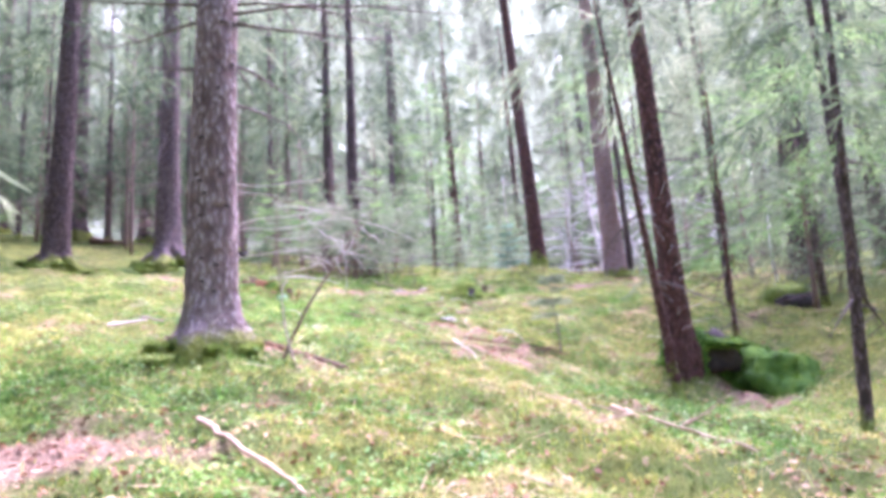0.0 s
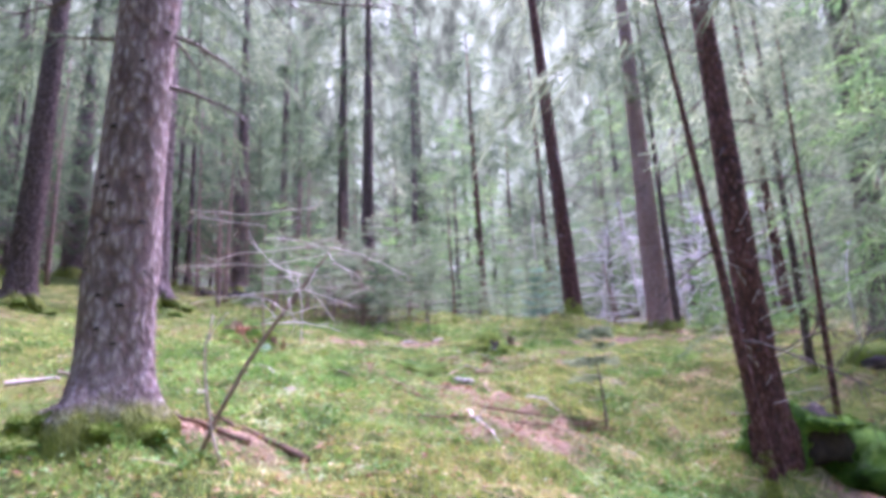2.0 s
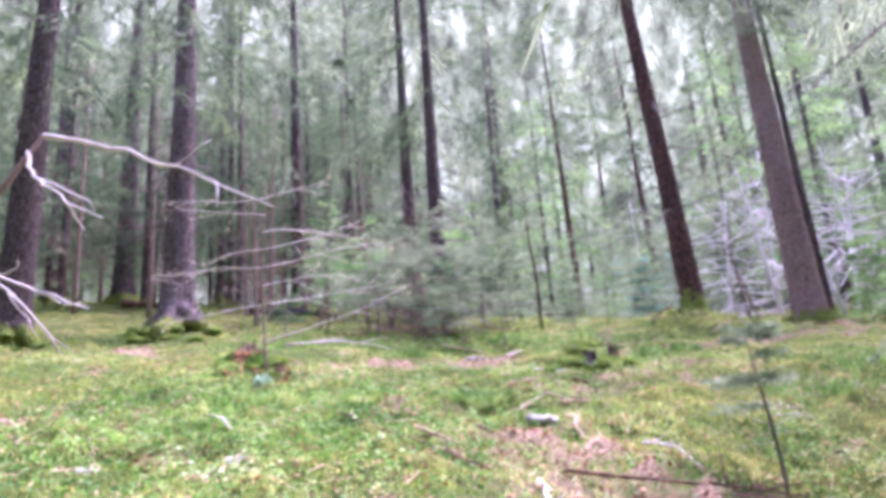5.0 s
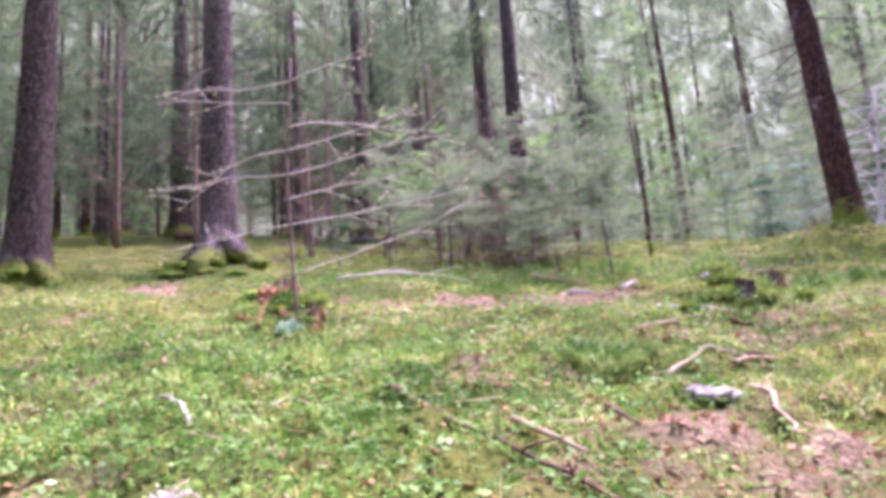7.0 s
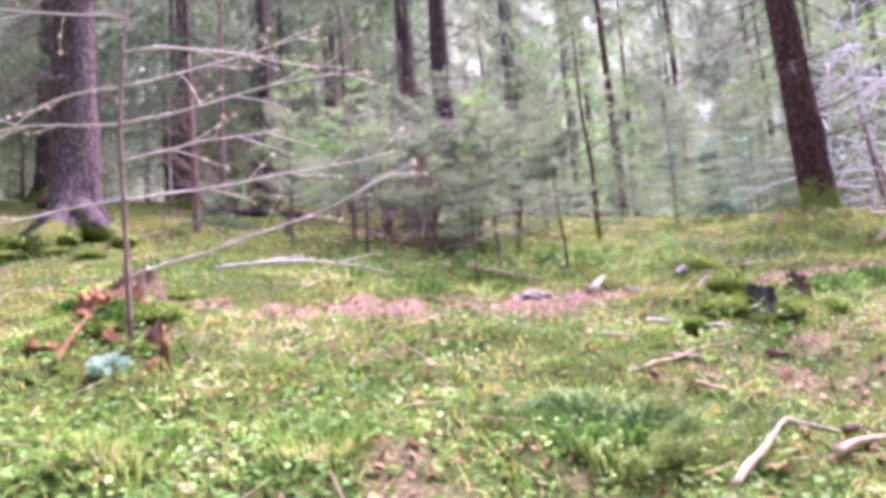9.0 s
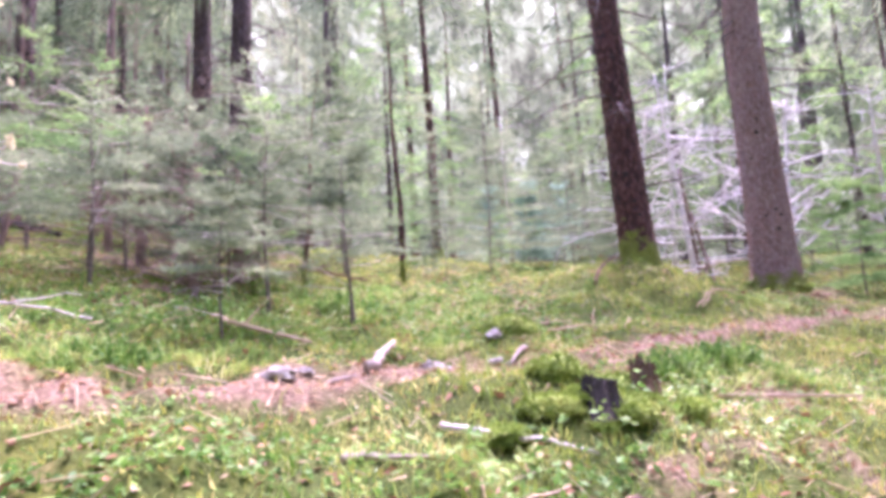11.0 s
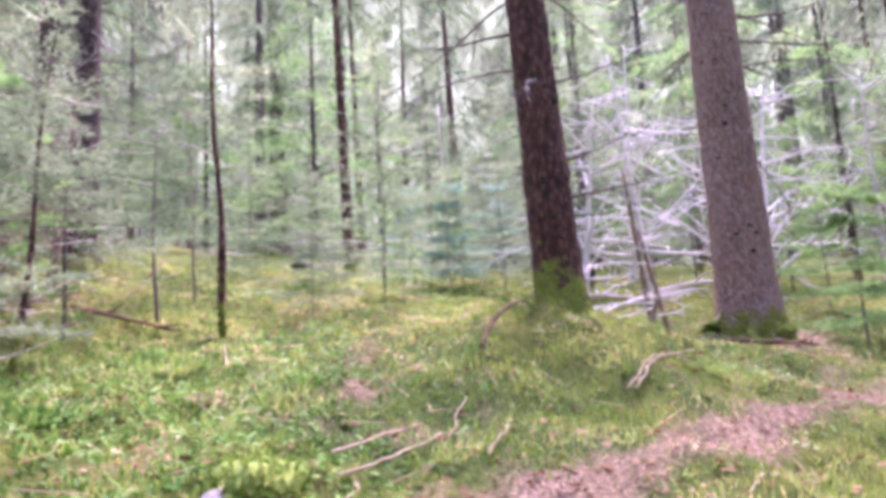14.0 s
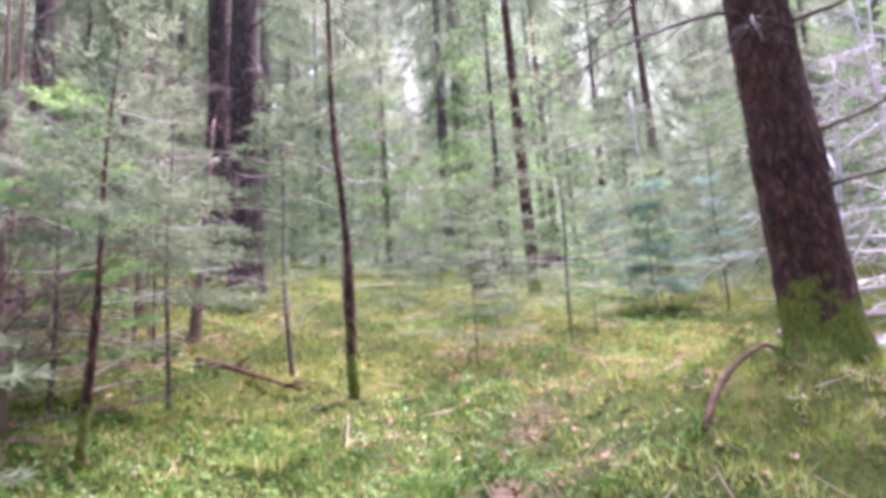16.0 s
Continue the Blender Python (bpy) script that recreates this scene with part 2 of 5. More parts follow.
def ground_material():
    m, nt, bsdf = nodes_of("forest_floor")
    big, mid, fine = noise_node(nt, 0.45, rough=0.65), noise_node(nt, 3.2), noise_node(nt, 38.0)
    # Both greens are darkened to paint shade into the gaps between fronds.
    moss = ramp_node(nt, [(0.3, (0.045, 0.07, 0.014)), (0.5, (0.12, 0.15, 0.03)), (0.7, (0.22, 0.235, 0.06))])
    nt.links.new(mid.outputs["Fac"], moss.inputs["Fac"])
    green = ramp_node(nt, [(0.3, (0.035, 0.065, 0.016)), (0.7, (0.11, 0.165, 0.04))])
    nt.links.new(fine.outputs["Fac"], green.inputs["Fac"])
    br = ramp_node(nt, [(0.42, (0, 0, 0)), (0.58, (1, 1, 1))])
    nt.links.new(big.outputs["Fac"], br.inputs["Fac"])
    base = mix_node(nt, moss.outputs["Color"], green.outputs["Color"], br.outputs["Color"])
    soil = ramp_node(nt, [(0.25, (0.07, 0.044, 0.027)), (0.5, (0.23, 0.162, 0.105)), (0.75, (0.53, 0.43, 0.315))])
    nt.links.new(fine.outputs["Fac"], soil.inputs["Fac"])
    att = nt.nodes.new("ShaderNodeAttribute")
    att.attribute_name = "litter"
    ma = nt.nodes.new("ShaderNodeMath")
    ma.operation = "MULTIPLY_ADD"
    ma.inputs[1].default_value = 0.9
    nt.links.new(mid.outputs["Fac"], ma.inputs[0])
    nt.links.new(att.outputs["Fac"], ma.inputs[2])
    lr = ramp_node(nt, [(0.62, (0, 0, 0)), (1.0, (1, 1, 1))])
    nt.links.new(ma.outputs[0], lr.inputs["Fac"])
    c = mix_node(nt, base.outputs[2], soil.outputs["Color"], lr.outputs["Color"])
    c2 = mix_node(nt, c.outputs[2], fine.outputs["Color"], 0.25, "OVERLAY")
    nt.links.new(c2.outputs[2], bsdf.inputs["Base Color"])
    bsdf.inputs["Roughness"].default_value = 1.0
    bsdf.inputs["Specular IOR Level"].default_value = 0.1
    bump_node(nt, bsdf, fine.outputs["Fac"], 1.0, 0.05)
    return m


FLOOR = ground_material()


# ---- ground shape ----
def waves(seed, wavelength, count=14):
    r = np.random.default_rng(seed)
    a, ph = r.uniform(0, 2 * math.pi, count), r.uniform(0, 2 * math.pi, count)
    k = 2 * math.pi / (wavelength * r.uniform(0.7, 1.4, count))
    kx, ky = k * np.cos(a), k * np.sin(a)

    def f(x, y):
        return sum(np.sin(x * p + y * q + s) for p, q, s in zip(kx, ky, ph)) / math.sqrt(count)

    return f


hump, lump, patch, tuft, spot = waves(3, 1.5), waves(4, 0.45), waves(5, 2.4), waves(6, 0.32), waves(8, 1.0)


def mound(x, y, cx, cy, rx, ry):
    return np.exp(-(((x - cx) / rx) ** 2) - ((y - cy) / ry) ** 2)


def ground_z(x, y):
    """The hillside: climbs ahead and to the left, with a hollow by the boulder and a mound round the dark spruce."""
    x, y = np.asarray(x, float), np.asarray(y, float)
    u, q = 18 * np.tanh(x / 18), 30 * np.tanh((y - 15) / 30)
    z = 3.0017 - 0.1081 * u + 0.2352 * q + 0.0054 * u * u - 0.0004 * u * q + 0.0001 * q * q
    z = z - 0.9097 * mound(x, y, 3.6, 10.8, 2.6, 3.2) + 0.4874 * mound(x, y, 3.2, 21.5, 1.2, 1.2)
    z = z + 0.16 * mound(x, y, -2.5, 7.9, 1.0, 1.0) + 0.06 * mound(x, y, -7.6, 19.8, 1.6, 1.6) - 0.24 * mound(x, y, -8.3, 18.0, 2.6, 2.4) + 0.16 * mound(x, y, 0.6, 16.25, 0.9, 0.4) + 0.12 * mound(x, y, -3.4, 14.8, 0.7, 0.5)
    z = z + 0.5 * mound(x, y, 3.9, 11.45, 0.75, 0.75) - 0.35 * mound(x, y, 5.3, 11.3, 1.0, 1.0) - 0.4 * mound(x, y, 8.7, 17.3, 2.2, 2.2)
    near = np.exp(-(((x) / 30) ** 2) - ((y - 14) / 30) ** 2)
    return z + near * (0.055 * hump(x, y) + 0.034 * lump(x, y) + (0.030 + 0.05 * mound(x, y, 3.2, 21.4, 1.3, 1.2)) * np.abs(tuft(x, y)))


def along(x, y, ax, ay, bx, by):
    """Distance from a stretch of line."""
    t = np.clip(((x - ax) * (bx - ax) + (y - ay) * (by - ay)) / ((bx - ax) ** 2 + (by - ay) ** 2), 0, 1)
    return np.hypot(x - ax - t * (bx - ax), y - ay - t * (by - ay))


TRAIL = [(-7.5, 16.6), (-5.5, 16.2), (-2.8, 15.8), (-0.7, 16.5), (0.45, 17.2), (1.75, 18.2), (3.0, 19.1), (4.8, 20.0), (7.3, 21.4), (14, 24)]


def litter_at(x, y):
    """How far the moss gives way to brown needle litter: the trail and bare patches."""
    d = np.min([along(x, y, *a, *b) for a, b in zip(TRAIL, TRAIL[1:])], 0)
    v = np.clip(0.62 - d / 0.75 + 0.16 * patch(x * 1.7, y * 1.7) + 0.10 * lump(x, y), -0.6, 0.7)
    v = np.maximum(v, 0.17 * patch(x * 0.8, y * 0.8 + 3) + 0.15 * spot(x, y) + 0.07 * lump(x, y) - 0.03)
    for cx, cy, rx, ry, s in ((0.75, 11.5, 1.3, 1.5, 0.5), (-2.6, 4.7, 1.2, 0.9, 0.6), (-1.9, 8.3, 0.8, 0.5, 0.6), (4.7, 10.6, 1.0, 1.2, 0.5), (0.0, 12.5, 0.5, 0.7, 0.55),
                              (1.4, 7.2, 1.1, 0.6, 0.32), (0.0, 6.4, 0.9, 0.6, 0.25), (-6.7, 16.7, 1.0, 0.8, 0.55), (-1.1, 13.1, 0.35, 0.3, 0.4), (0.9, 15.0, 0.9, 0.5, 0.36), (1.8, 15.7, 0.6, 0.6, 0.3), (1.35, 19.4, 0.4, 0.25, 0.4), (6.0, 22.6, 1.6, 0.8, 0.5), (-3.5, 22, 1.5, 1.4, 0.4)):
        v = np.maximum(v, (s + 0.22) * mound(x, y, cx, cy, rx * 1.15, ry * 1.15) + 0.16 * patch(x * 1.5, y * 1.5) + 0.1 * lump(x, y) - 0.25)
    return v


def mesh_object(name, verts, faces, material, smooth=False):
    verts, faces = np.asarray(verts, np.float32), np.asarray(faces, np.int32)
    n = faces.shape[1]
    me = bpy.data.meshes.new(name)
    me.vertices.add(len(verts))
    me.vertices.foreach_set("co", verts.ravel())
    me.loops.add(faces.size)
    me.loops.foreach_set("vertex_index", faces.ravel())
    me.polygons.add(len(faces))
    me.polygons.foreach_set("loop_start", np.arange(0, faces.size, n, dtype=np.int32))
    me.polygons.foreach_set("use_smooth", np.full(len(faces), smooth))
    me.update(calc_edges=True)
    me.materials.append(material)
    return me


def build_ground():
    ax = np.r_[-np.geomspace(150, 9.5, 26), np.arange(-9, 9.01, 0.12), np.geomspace(9.5, 150, 26)]
    ay = np.r_[-np.geomspace(120, 2.6, 22), np.arange(-2, 30.01, 0.12), np.geomspace(30.6, 200, 26)]
    gx, gy = np.meshgrid(ax, ay)
    verts = np.stack([gx, gy, ground_z(gx, gy)], -1).reshape(-1, 3)
    i = np.arange(len(ay) - 1)[:, None] * len(ax) + np.arange(len(ax) - 1)
    i = i.ravel()
    faces = np.stack([i, i + 1, i + 1 + len(ax), i + len(ax)], 1)
    me = mesh_object("ground", verts, faces, FLOOR, True)
    at = me.attributes.new("litter", "FLOAT", "POINT")
    at.data.foreach_set("value", litter_at(verts[:, 0], verts[:, 1]).astype(np.float32))
    tagged(new("ground", me), "mossy forest floor with grass and brown needle litter", "ground", kind="structure")


build_ground()


# ---- building blocks ----
def part(name, me, parent, label="", at=None):
    ob = new(name, me)
    ob.parent = parent
    if at is not None:
        ob.matrix_local = at
    return tagged(ob, label)


def thing(name, x, y, label, category, group="", z=None, turn=0.0):
    ob = new(name)
    ob.empty_display_size = 0.2
    ob.matrix_world = pose(x, y, float(ground_z(x, y)) if z is None else z, 0, 0, turn)
    return tagged(ob, label, category, group)


class Shape:
    """Collects tubes and blobs into one mesh."""

    def __init__(self):
        self.v, self.f = [], []

    def tube(self, pts, radii, sides=7, cap=True):
        pts = np.asarray(pts, float)
        n0 = len(self.v)
        tang = np.gradient(pts, axis=0)
        tang /= np.linalg.norm(tang, axis=1)[:, None] + 1e-9
        ref = np.array([0.31, 0.95, 0.12]) if abs(tang[0][1]) < 0.9 else np.array([1.0, 0.1, 0.1])
        ang = np.linspace(0, 2 * math.pi, sides, endpoint=False)
        for p, t, r in zip(pts, tang, radii):
            a = np.cross(t, ref)
            a /= np.linalg.norm(a) + 1e-9
            b = np.cross(t, a)
            self.v += [tuple(p + r * (math.cos(k) * a + math.sin(k) * b)) for k in ang]
        for i in range(len(pts) - 1):
            for k in range(sides):
                j = (k + 1) % sides
                self.f.append((n0 + i * sides + k, n0 + i * sides + j, n0 + (i + 1) * sides + j, n0 + (i + 1) * sides + k))
        if cap:
            self.f.append(tuple(n0 + k for k in range(sides))[::-1])
            self.f.append(tuple(n0 + (len(pts) - 1) * sides + k for k in range(sides)))
        return self

    def mesh(self, name, material, smooth=True):
        me = bpy.data.meshes.new(name)
        me.from_pydata(self.v, [], self.f)
        me.polygons.foreach_set("use_smooth", [smooth] * len(me.polygons))
        me.materials.append(material)
        return me


def crooked(r, start, way, length, n=8, bend=0.12, sag=0.0, lift=0.0):
    """A wandering line for a branch."""
    p, d = np.array(start, float), np.array(way, float)
    d /= np.linalg.norm(d)
    out, step = [p.copy()], length / (n - 1)
    for k in range(n - 1):
        d = d + r.normal(0, bend, 3) + np.array([0, 0, -sag + lift * k / n])
        d /= np.linalg.norm(d)
        p = p + d * step
        out.append(p.copy())
    return np.array(out)


def rock_mesh(name, r, size, material, rough=0.22, sub=3):
    """A rounded lump: an icosphere pushed about at two scales, flat at its foot."""
    bm = bmesh.new()
    bmesh.ops.create_icosphere(bm, subdivisions=sub, radius=1.0)
    o = Vector(r.uniform(-50, 50, 3))
    for v in bm.verts:
        n = v.co.normalized()
        k = 1 + rough * 1.6 * noise.noise(n * 1.3 + o) + rough * noise.noise(n * 3.1 + o) + rough * 0.4 * noise.noise(n * 9 + o)
        v.co = Vector((n.x * size[0], n.y * size[1], max(n.z, -0.35) * size[2])) * k
    for f in bm.faces:
        f.smooth = True
    me = bpy.data.meshes.new(name)
    bm.to_mesh(me)
    bm.free()
    me.materials.append(material)
    return me


def needle_tris(r, start, way, per, ln, wd, spread):
    """Needles along twigs: start and way are arrays of twigs; thin triangles round each."""
    start, way = np.repeat(start, per, 0), np.repeat(way, per, 0)
    n = len(start)
    t = r.uniform(0.05, 1.0, (n, 1))
    root = start + way * t
    d = way / (np.linalg.norm(way, axis=1)[:, None] + 1e-9)
    d = 0.75 * d + r.normal(0, spread, (n, 3))
    d /= np.linalg.norm(d, axis=1)[:, None]
    s = np.cross(d, r.normal(0, 1, (n, 3)))
    s /= np.linalg.norm(s, axis=1)[:, None] + 1e-9
    l = ln * r.uniform(0.55, 1.35, (n, 1))
    w = wd * r.uniform(0.7, 1.3, (n, 1))
    return np.stack([root - s * w, root + s * w, root + d * l], 1).reshape(-1, 3)


def bough_twigs(r, base, way, length, pairs, droop, hang=0.35):
    """Side twigs of one bough, as starts and ways."""
    way = np.asarray(way, float) / np.linalg.norm(way)
    side = np.cross(way, (0, 0, 1))
    side /= np.linalg.norm(side)
    t = np.linspace(0.18, 1.0, pairs)
    axis = base + length * t[:, None] * way + np.stack([0 * t, 0 * t, -droop * length * t**1.8], 1)
    st, wy = [], []
    for sgn in (-1, 1):
        l = length * (0.50 * (1 - t) + 0.12)[:, None] * r.uniform(0.6, 1.15, (pairs, 1))
        w = sgn * side * r.uniform(0.6, 1.0, (pairs, 1)) + way * r.uniform(0.35, 0.9, (pairs, 1)) + r.normal(0, 0.14, (pairs, 3))
        w[:, 2] -= hang * r.uniform(0.3, 1.3, pairs)
        w /= np.linalg.norm(w, axis=1)[:, None]
        st.append(axis)
        wy.append(w * l)
    st.append(axis[:-1])
    wy.append(np.diff(axis, axis=0))
    return np.concatenate(st), np.concatenate(wy)


def crown_mesh(name, seed, low, top, reach, boughs, pairs, per, ln, wd, material, droop=0.35, hang=0.4, power=0.8, steep=-0.05, spread=0.42, whorls=0):
    """Boughs round a stem, in whorls where asked, with hanging side twigs full of needles."""
    r = np.random.default_rng(seed)
    st, wy = [], []
    for k in range(boughs):
        h = r.uniform(0, 1) ** 0.9
        if whorls:
            h = min(0.99, max(0.0, (math.floor(h * whorls) + 0.5 + r.normal(0, 0.07)) / whorls))
        z = low + (top - low) * h
        a = k * 2.399 + r.normal(0, 0.3)
        l = max(0.25, reach * (1 - h) ** power * r.uniform(0.65, 1.15))
        s, w = bough_twigs(r, np.array([0, 0, z]), (math.cos(a), math.sin(a), steep + 0.5 * h + r.normal(0, 0.08)), l, max(3, round(1.25 * pairs * l / reach)), droop * r.uniform(0.6, 1.3), hang)
        st.append(s)
        wy.append(w)
    v = needle_tris(r, np.concatenate(st), np.concatenate(wy), per, ln, wd, spread)
    return mesh_object(name, v, np.arange(len(v)).reshape(-1, 3), material)


def trunk_mesh(name, seed, radius, height, lean, material, flare=0.6, rings=46, sides=20, lobes=5, bend=0.0):
    """A tapered trunk with a root flare, fine buckles and branch-knot bumps; its origin is at the foot."""
    r = np.random.default_rng(seed)
    ph, ph2 = r.uniform(0, 6.28, 2)
    zs = np.r_[-0.5, -0.2, np.linspace(0, 1.4, 14), np.geomspace(1.55, height, rings - 16)]
    ang = np.linspace(0, 2 * math.pi, sides, endpoint=False)
    kn = [(r.uniform(0.8, min(height, 9)), r.uniform(0, 6.28)) for _ in range(80)]
    v = []
    for z in zs:
        zz = max(z, 0)
        taper = radius * (1 - 0.86 * (zz / height) ** 0.9) + 0.004
        fl = radius * flare * math.exp(-zz / (radius * 0.75 + 0.02))
        x0 = lean[0] * z + bend * math.sin(z * 0.5 + ph)
        y0 = lean[1] * z + bend * math.sin(z * 0.4 + ph2)
        for a in ang:
            k = taper + fl * (0.35 + 1.25 * max(0, math.cos(lobes * a + ph)) ** 1.5 + 0.35 * math.sin(2 * a + ph2))
            k *= 1 + 0.035 * math.sin(3 * a + 1.3 * z + ph) + 0.022 * math.sin(7 * a - 5 * z) + r.normal(0, 0.02)
            if radius > 0.15:
                for kz, ka in kn:
                    if abs(kz - z) < 0.12:
                        k += 0.05 * radius * math.exp(-((kz - z) / 0.05) ** 2 - (((a - ka + 3.14) % 6.28 - 3.14) / 0.2) ** 2)
            v.append((x0 + k * math.cos(a), y0 + k * math.sin(a), z))
    f = []
    for i in range(len(zs) - 1):
        for k in range(sides):
            j = (k + 1) % sides
            f.append((i * sides + k, i * sides + j, (i + 1) * sides + j, (i + 1) * sides + k))
    return mesh_object(name, v, f, material, True)


def dead_branch_mesh(name, seed, length, thick, material, twigs=7, sag=0.05, lift=0.05):
    r = np.random.default_rng(seed)
    s = Shape()
    line = crooked(r, (0, 0, 0), (1, 0, 0.05), length, 10, 0.07, sag, lift)
    s.tube(line, np.linspace(thick, thick * 0.18, 10), 5)
    for _ in range(twigs):
        k = r.integers(2, 9)
        w = np.array([r.uniform(0.3, 1), r.normal(0, 0.7), r.normal(-0.15, 0.35)])
        l = length * r.uniform(0.12, 0.4)
        s.tube(crooked(r, line[k], w, l, 5, 0.16, 0.03), np.linspace(thick * 0.4, thick * 0.1, 5), 3, False)
    return s.mesh(name, material)


DEAD = [dead_branch_mesh("branch", 40 + k, (1.1, 1.5, 1.9, 0.8, 1.3, 0.6)[k], 0.017, TWIG_DARK, (7, 9, 10, 4, 8, 2)[k], 0.05 + 0.02 * (k % 3), 0.09) for k in range(6)]
STUBS = [dead_branch_mesh("branch_stub", 60 + k, 0.12 + 0.08 * k, 0.016, TWIG_DARK, 1) for k in range(3)]
CROWNS = [crown_mesh("crown", 10 + k, 0.0, 9.0, 2.7, 46, 11, 3, 0.42, 0.017, NEEDLE if k < 2 else NEEDLE_PALE, 0.42, 1.1, 0.55, spread=0.2, whorls=13) for k in range(3)]


def spruce(x, y, radius, lean=(0, 0), height=17.0, bark=BARK_MID, label="tall spruce with flaky grey-brown bark", seed=1, low=6.5, dead=(1.5, 6.5), count=11, z=None, flare=0.6, crown=True, lobes=5, bend=0.0, crown_scale=1.0):
    r = np.random.default_rng(seed)
    t = thing("spruce_tree", x, y, label, "tree", "forest trees", z)
    part("trunk", trunk_mesh("trunk", seed, radius, height, lean, bark, flare, sides=12 if "beyond" in label else 24, lobes=lobes, bend=bend), t)
    if crown:
        k = (height - low + 0.6) / 9.0
        part("crown", CROWNS[seed % 3], t, "drooping green needle boughs", Matrix.Translation((lean[0] * low, lean[1] * low, low)) @ Matrix.Diagonal((crown_scale, crown_scale, k, 1)) @ pose(0, 0, 0, 0, 0, seed * 37))
    for n in range(count):
        h = r.uniform(*dead)
        a = r.uniform(0, 360)
        rad = radius * (1 - 0.86 * (h / height) ** 0.9) * 0.8
        m = pose(lean[0] * h, lean[1] * h, h, 0, 0, a) @ pose(rad, 0, 0, r.uniform(-40, 40), r.uniform(2, 34), 0)
        pool = STUBS if r.uniform() < 0.35 else DEAD
        q = pool[r.integers(len(pool))]
        part("branch", q, t, "", m)
    return t


def roots(t, radius, seed, rows, material, moss=True):
    """Surface roots: ridges that leave the foot of a trunk and dive into the ground, with moss lying on them."""
    r = np.random.default_rng(seed)
    x0, y0, z0 = t.location
    for a, length, thick in rows:
        a = radians(a)
        n = 9
        q = np.linspace(0.55 * radius, radius + length, n)
        w = np.cumsum(r.normal(0, 0.05, n)) * length
        xs, ys = q * math.cos(a) - w * math.sin(a), q * math.sin(a) + w * math.cos(a)
        k = np.linspace(0, 1, n)
        top = thick * (1.9 * (1 - k) ** 2.2 + 0.55 * (1 - k) - 0.75 * k)
        zs = np.asarray(ground_z(x0 + xs, y0 + ys)) - z0 + top
        rad = thick * (1.0 - 0.6 * k) * (1 + 0.08 * r.normal(0, 1, n))
        part("root", Shape().tube(np.stack([xs, ys, zs], 1), rad, 9).mesh("root", material), t, "gnarled surface root")
        if moss:
            j = 3 + r.integers(3)
            c = part("moss_cushion", rock_mesh("moss_cushion", r, (thick * 1.1, thick * 0.8, thick * 0.5), MOSS, 0.35, 2), t, "bright moss on the root", pose(xs[j] + 0.05, ys[j] - 0.6 * thick, zs[j] + 0.2 * thick, 0, 0, math.degrees(a)))
            shaggy(c, 0.5 * thick, FROND_LIGHT, seed + j)


def shaggy(ob, size, material, seed):
    """Moss fronds standing all over a lump."""
    r = np.random.default_rng(seed)
    me = ob.data
    co, no = np.empty(len(me.vertices) * 3, np.float32), np.empty(len(me.vertices) * 3, np.float32)
    me.vertices.foreach_get("co", co)
    me.vertices.foreach_get("normal", no)
    co, no = co.reshape(-1, 3), no.reshape(-1, 3)
    k = r.integers(len(co), size=int(900 + 9000 * size))
    p = co[k] + r.normal(0, 0.03 * size, (len(k), 3))
    d = 0.6 * no[k] + r.normal(0, 0.55, (len(k), 3)) + np.array([0, 0, 0.1])
    d /= np.linalg.norm(d, axis=1)[:, None]
    s = np.cross(d, r.normal(0, 1, d.shape))
    s /= np.linalg.norm(s, axis=1)[:, None]
    v = np.stack([p - 0.007 * s, p + 0.007 * s, p + d * r.uniform(0.015, 0.04, (len(k), 1))], 1).reshape(-1, 3)
    tagged(part("moss_fronds", mesh_object("moss_fronds", v, np.arange(len(v)).reshape(-1, 3), material), ob, "feathery moss"), kind="stuff")


# ---- the trees along the walk ----
BIG = spruce(-2.56, 8.05, 0.30, (0.020, 0.006), 19, BARK_GREY, "thick spruce with scaly grey-violet bark and mossy roots", 11, 7.5, (3.2, 7), 8, flare=0.75, lobes=4)
for n, (h, a, l, up) in enumerate([(4.05, -8, 2.9, 4), (3.95, 12, 2.2, 10), (4.25, 25, 2.5, -6), (4.0, 172, 1.5, 8), (4.2, 190, 1.9, 2), (3.35, 185, 0.6, 0), (3.4, 10, 0.9, 22), (2.9, 15, 0.8, 26), (4.5, -25, 2.6, 0)]):
    part("branch", dead_branch_mesh("branch", 700 + n, l, 0.024, TWIG_DARK, 6, 0.03, 0.055), BIG, "long bare dead branch", pose(0.02 * h, 0, h, 0, 0, a) @ pose(0.22, 0, 0, 0, up, 0))
EDGE = spruce(-9.28, 17.25, 0.32, (0.020, 0.010), 18, BARK_MID, "spruce with dark scaly bark and mossy foot", 12, 5.0, (1.8, 7), 34)
OLD = spruce(-7.42, 19.65, 0.34, (0.003, 0.002), 19, BARK_OLD, "broad old spruce with spreading mossy root flare", 13, 5.0, (1.8, 7), 48, flare=1.3, lobes=4)
spruce(-13.8, 27.1, 0.35, (0.005, 0.003), 18, BARK_MID, "spruce trunk in the shaded stand", 14, 4.2, (1.6, 6.5), 30)
spruce(-18.9, 30.3, 0.38, (0.002, 0.002), 18, BARK_MID, "spruce trunk in the shaded stand", 15, 4.0, (2, 6.5), 16)
spruce(-15.0, 36.5, 0.36, (0.008, 0.004), 18, BARK_MID, "spruce trunk in the shaded stand", 16, 4.0, (2, 6.5), 16)
spruce(-8.15, 28.5, 0.26, (-0.002, 0), 18, BARK_MID, "straight spruce with dead lower branches", 17, 4.8, (1.2, 6.5), 36)
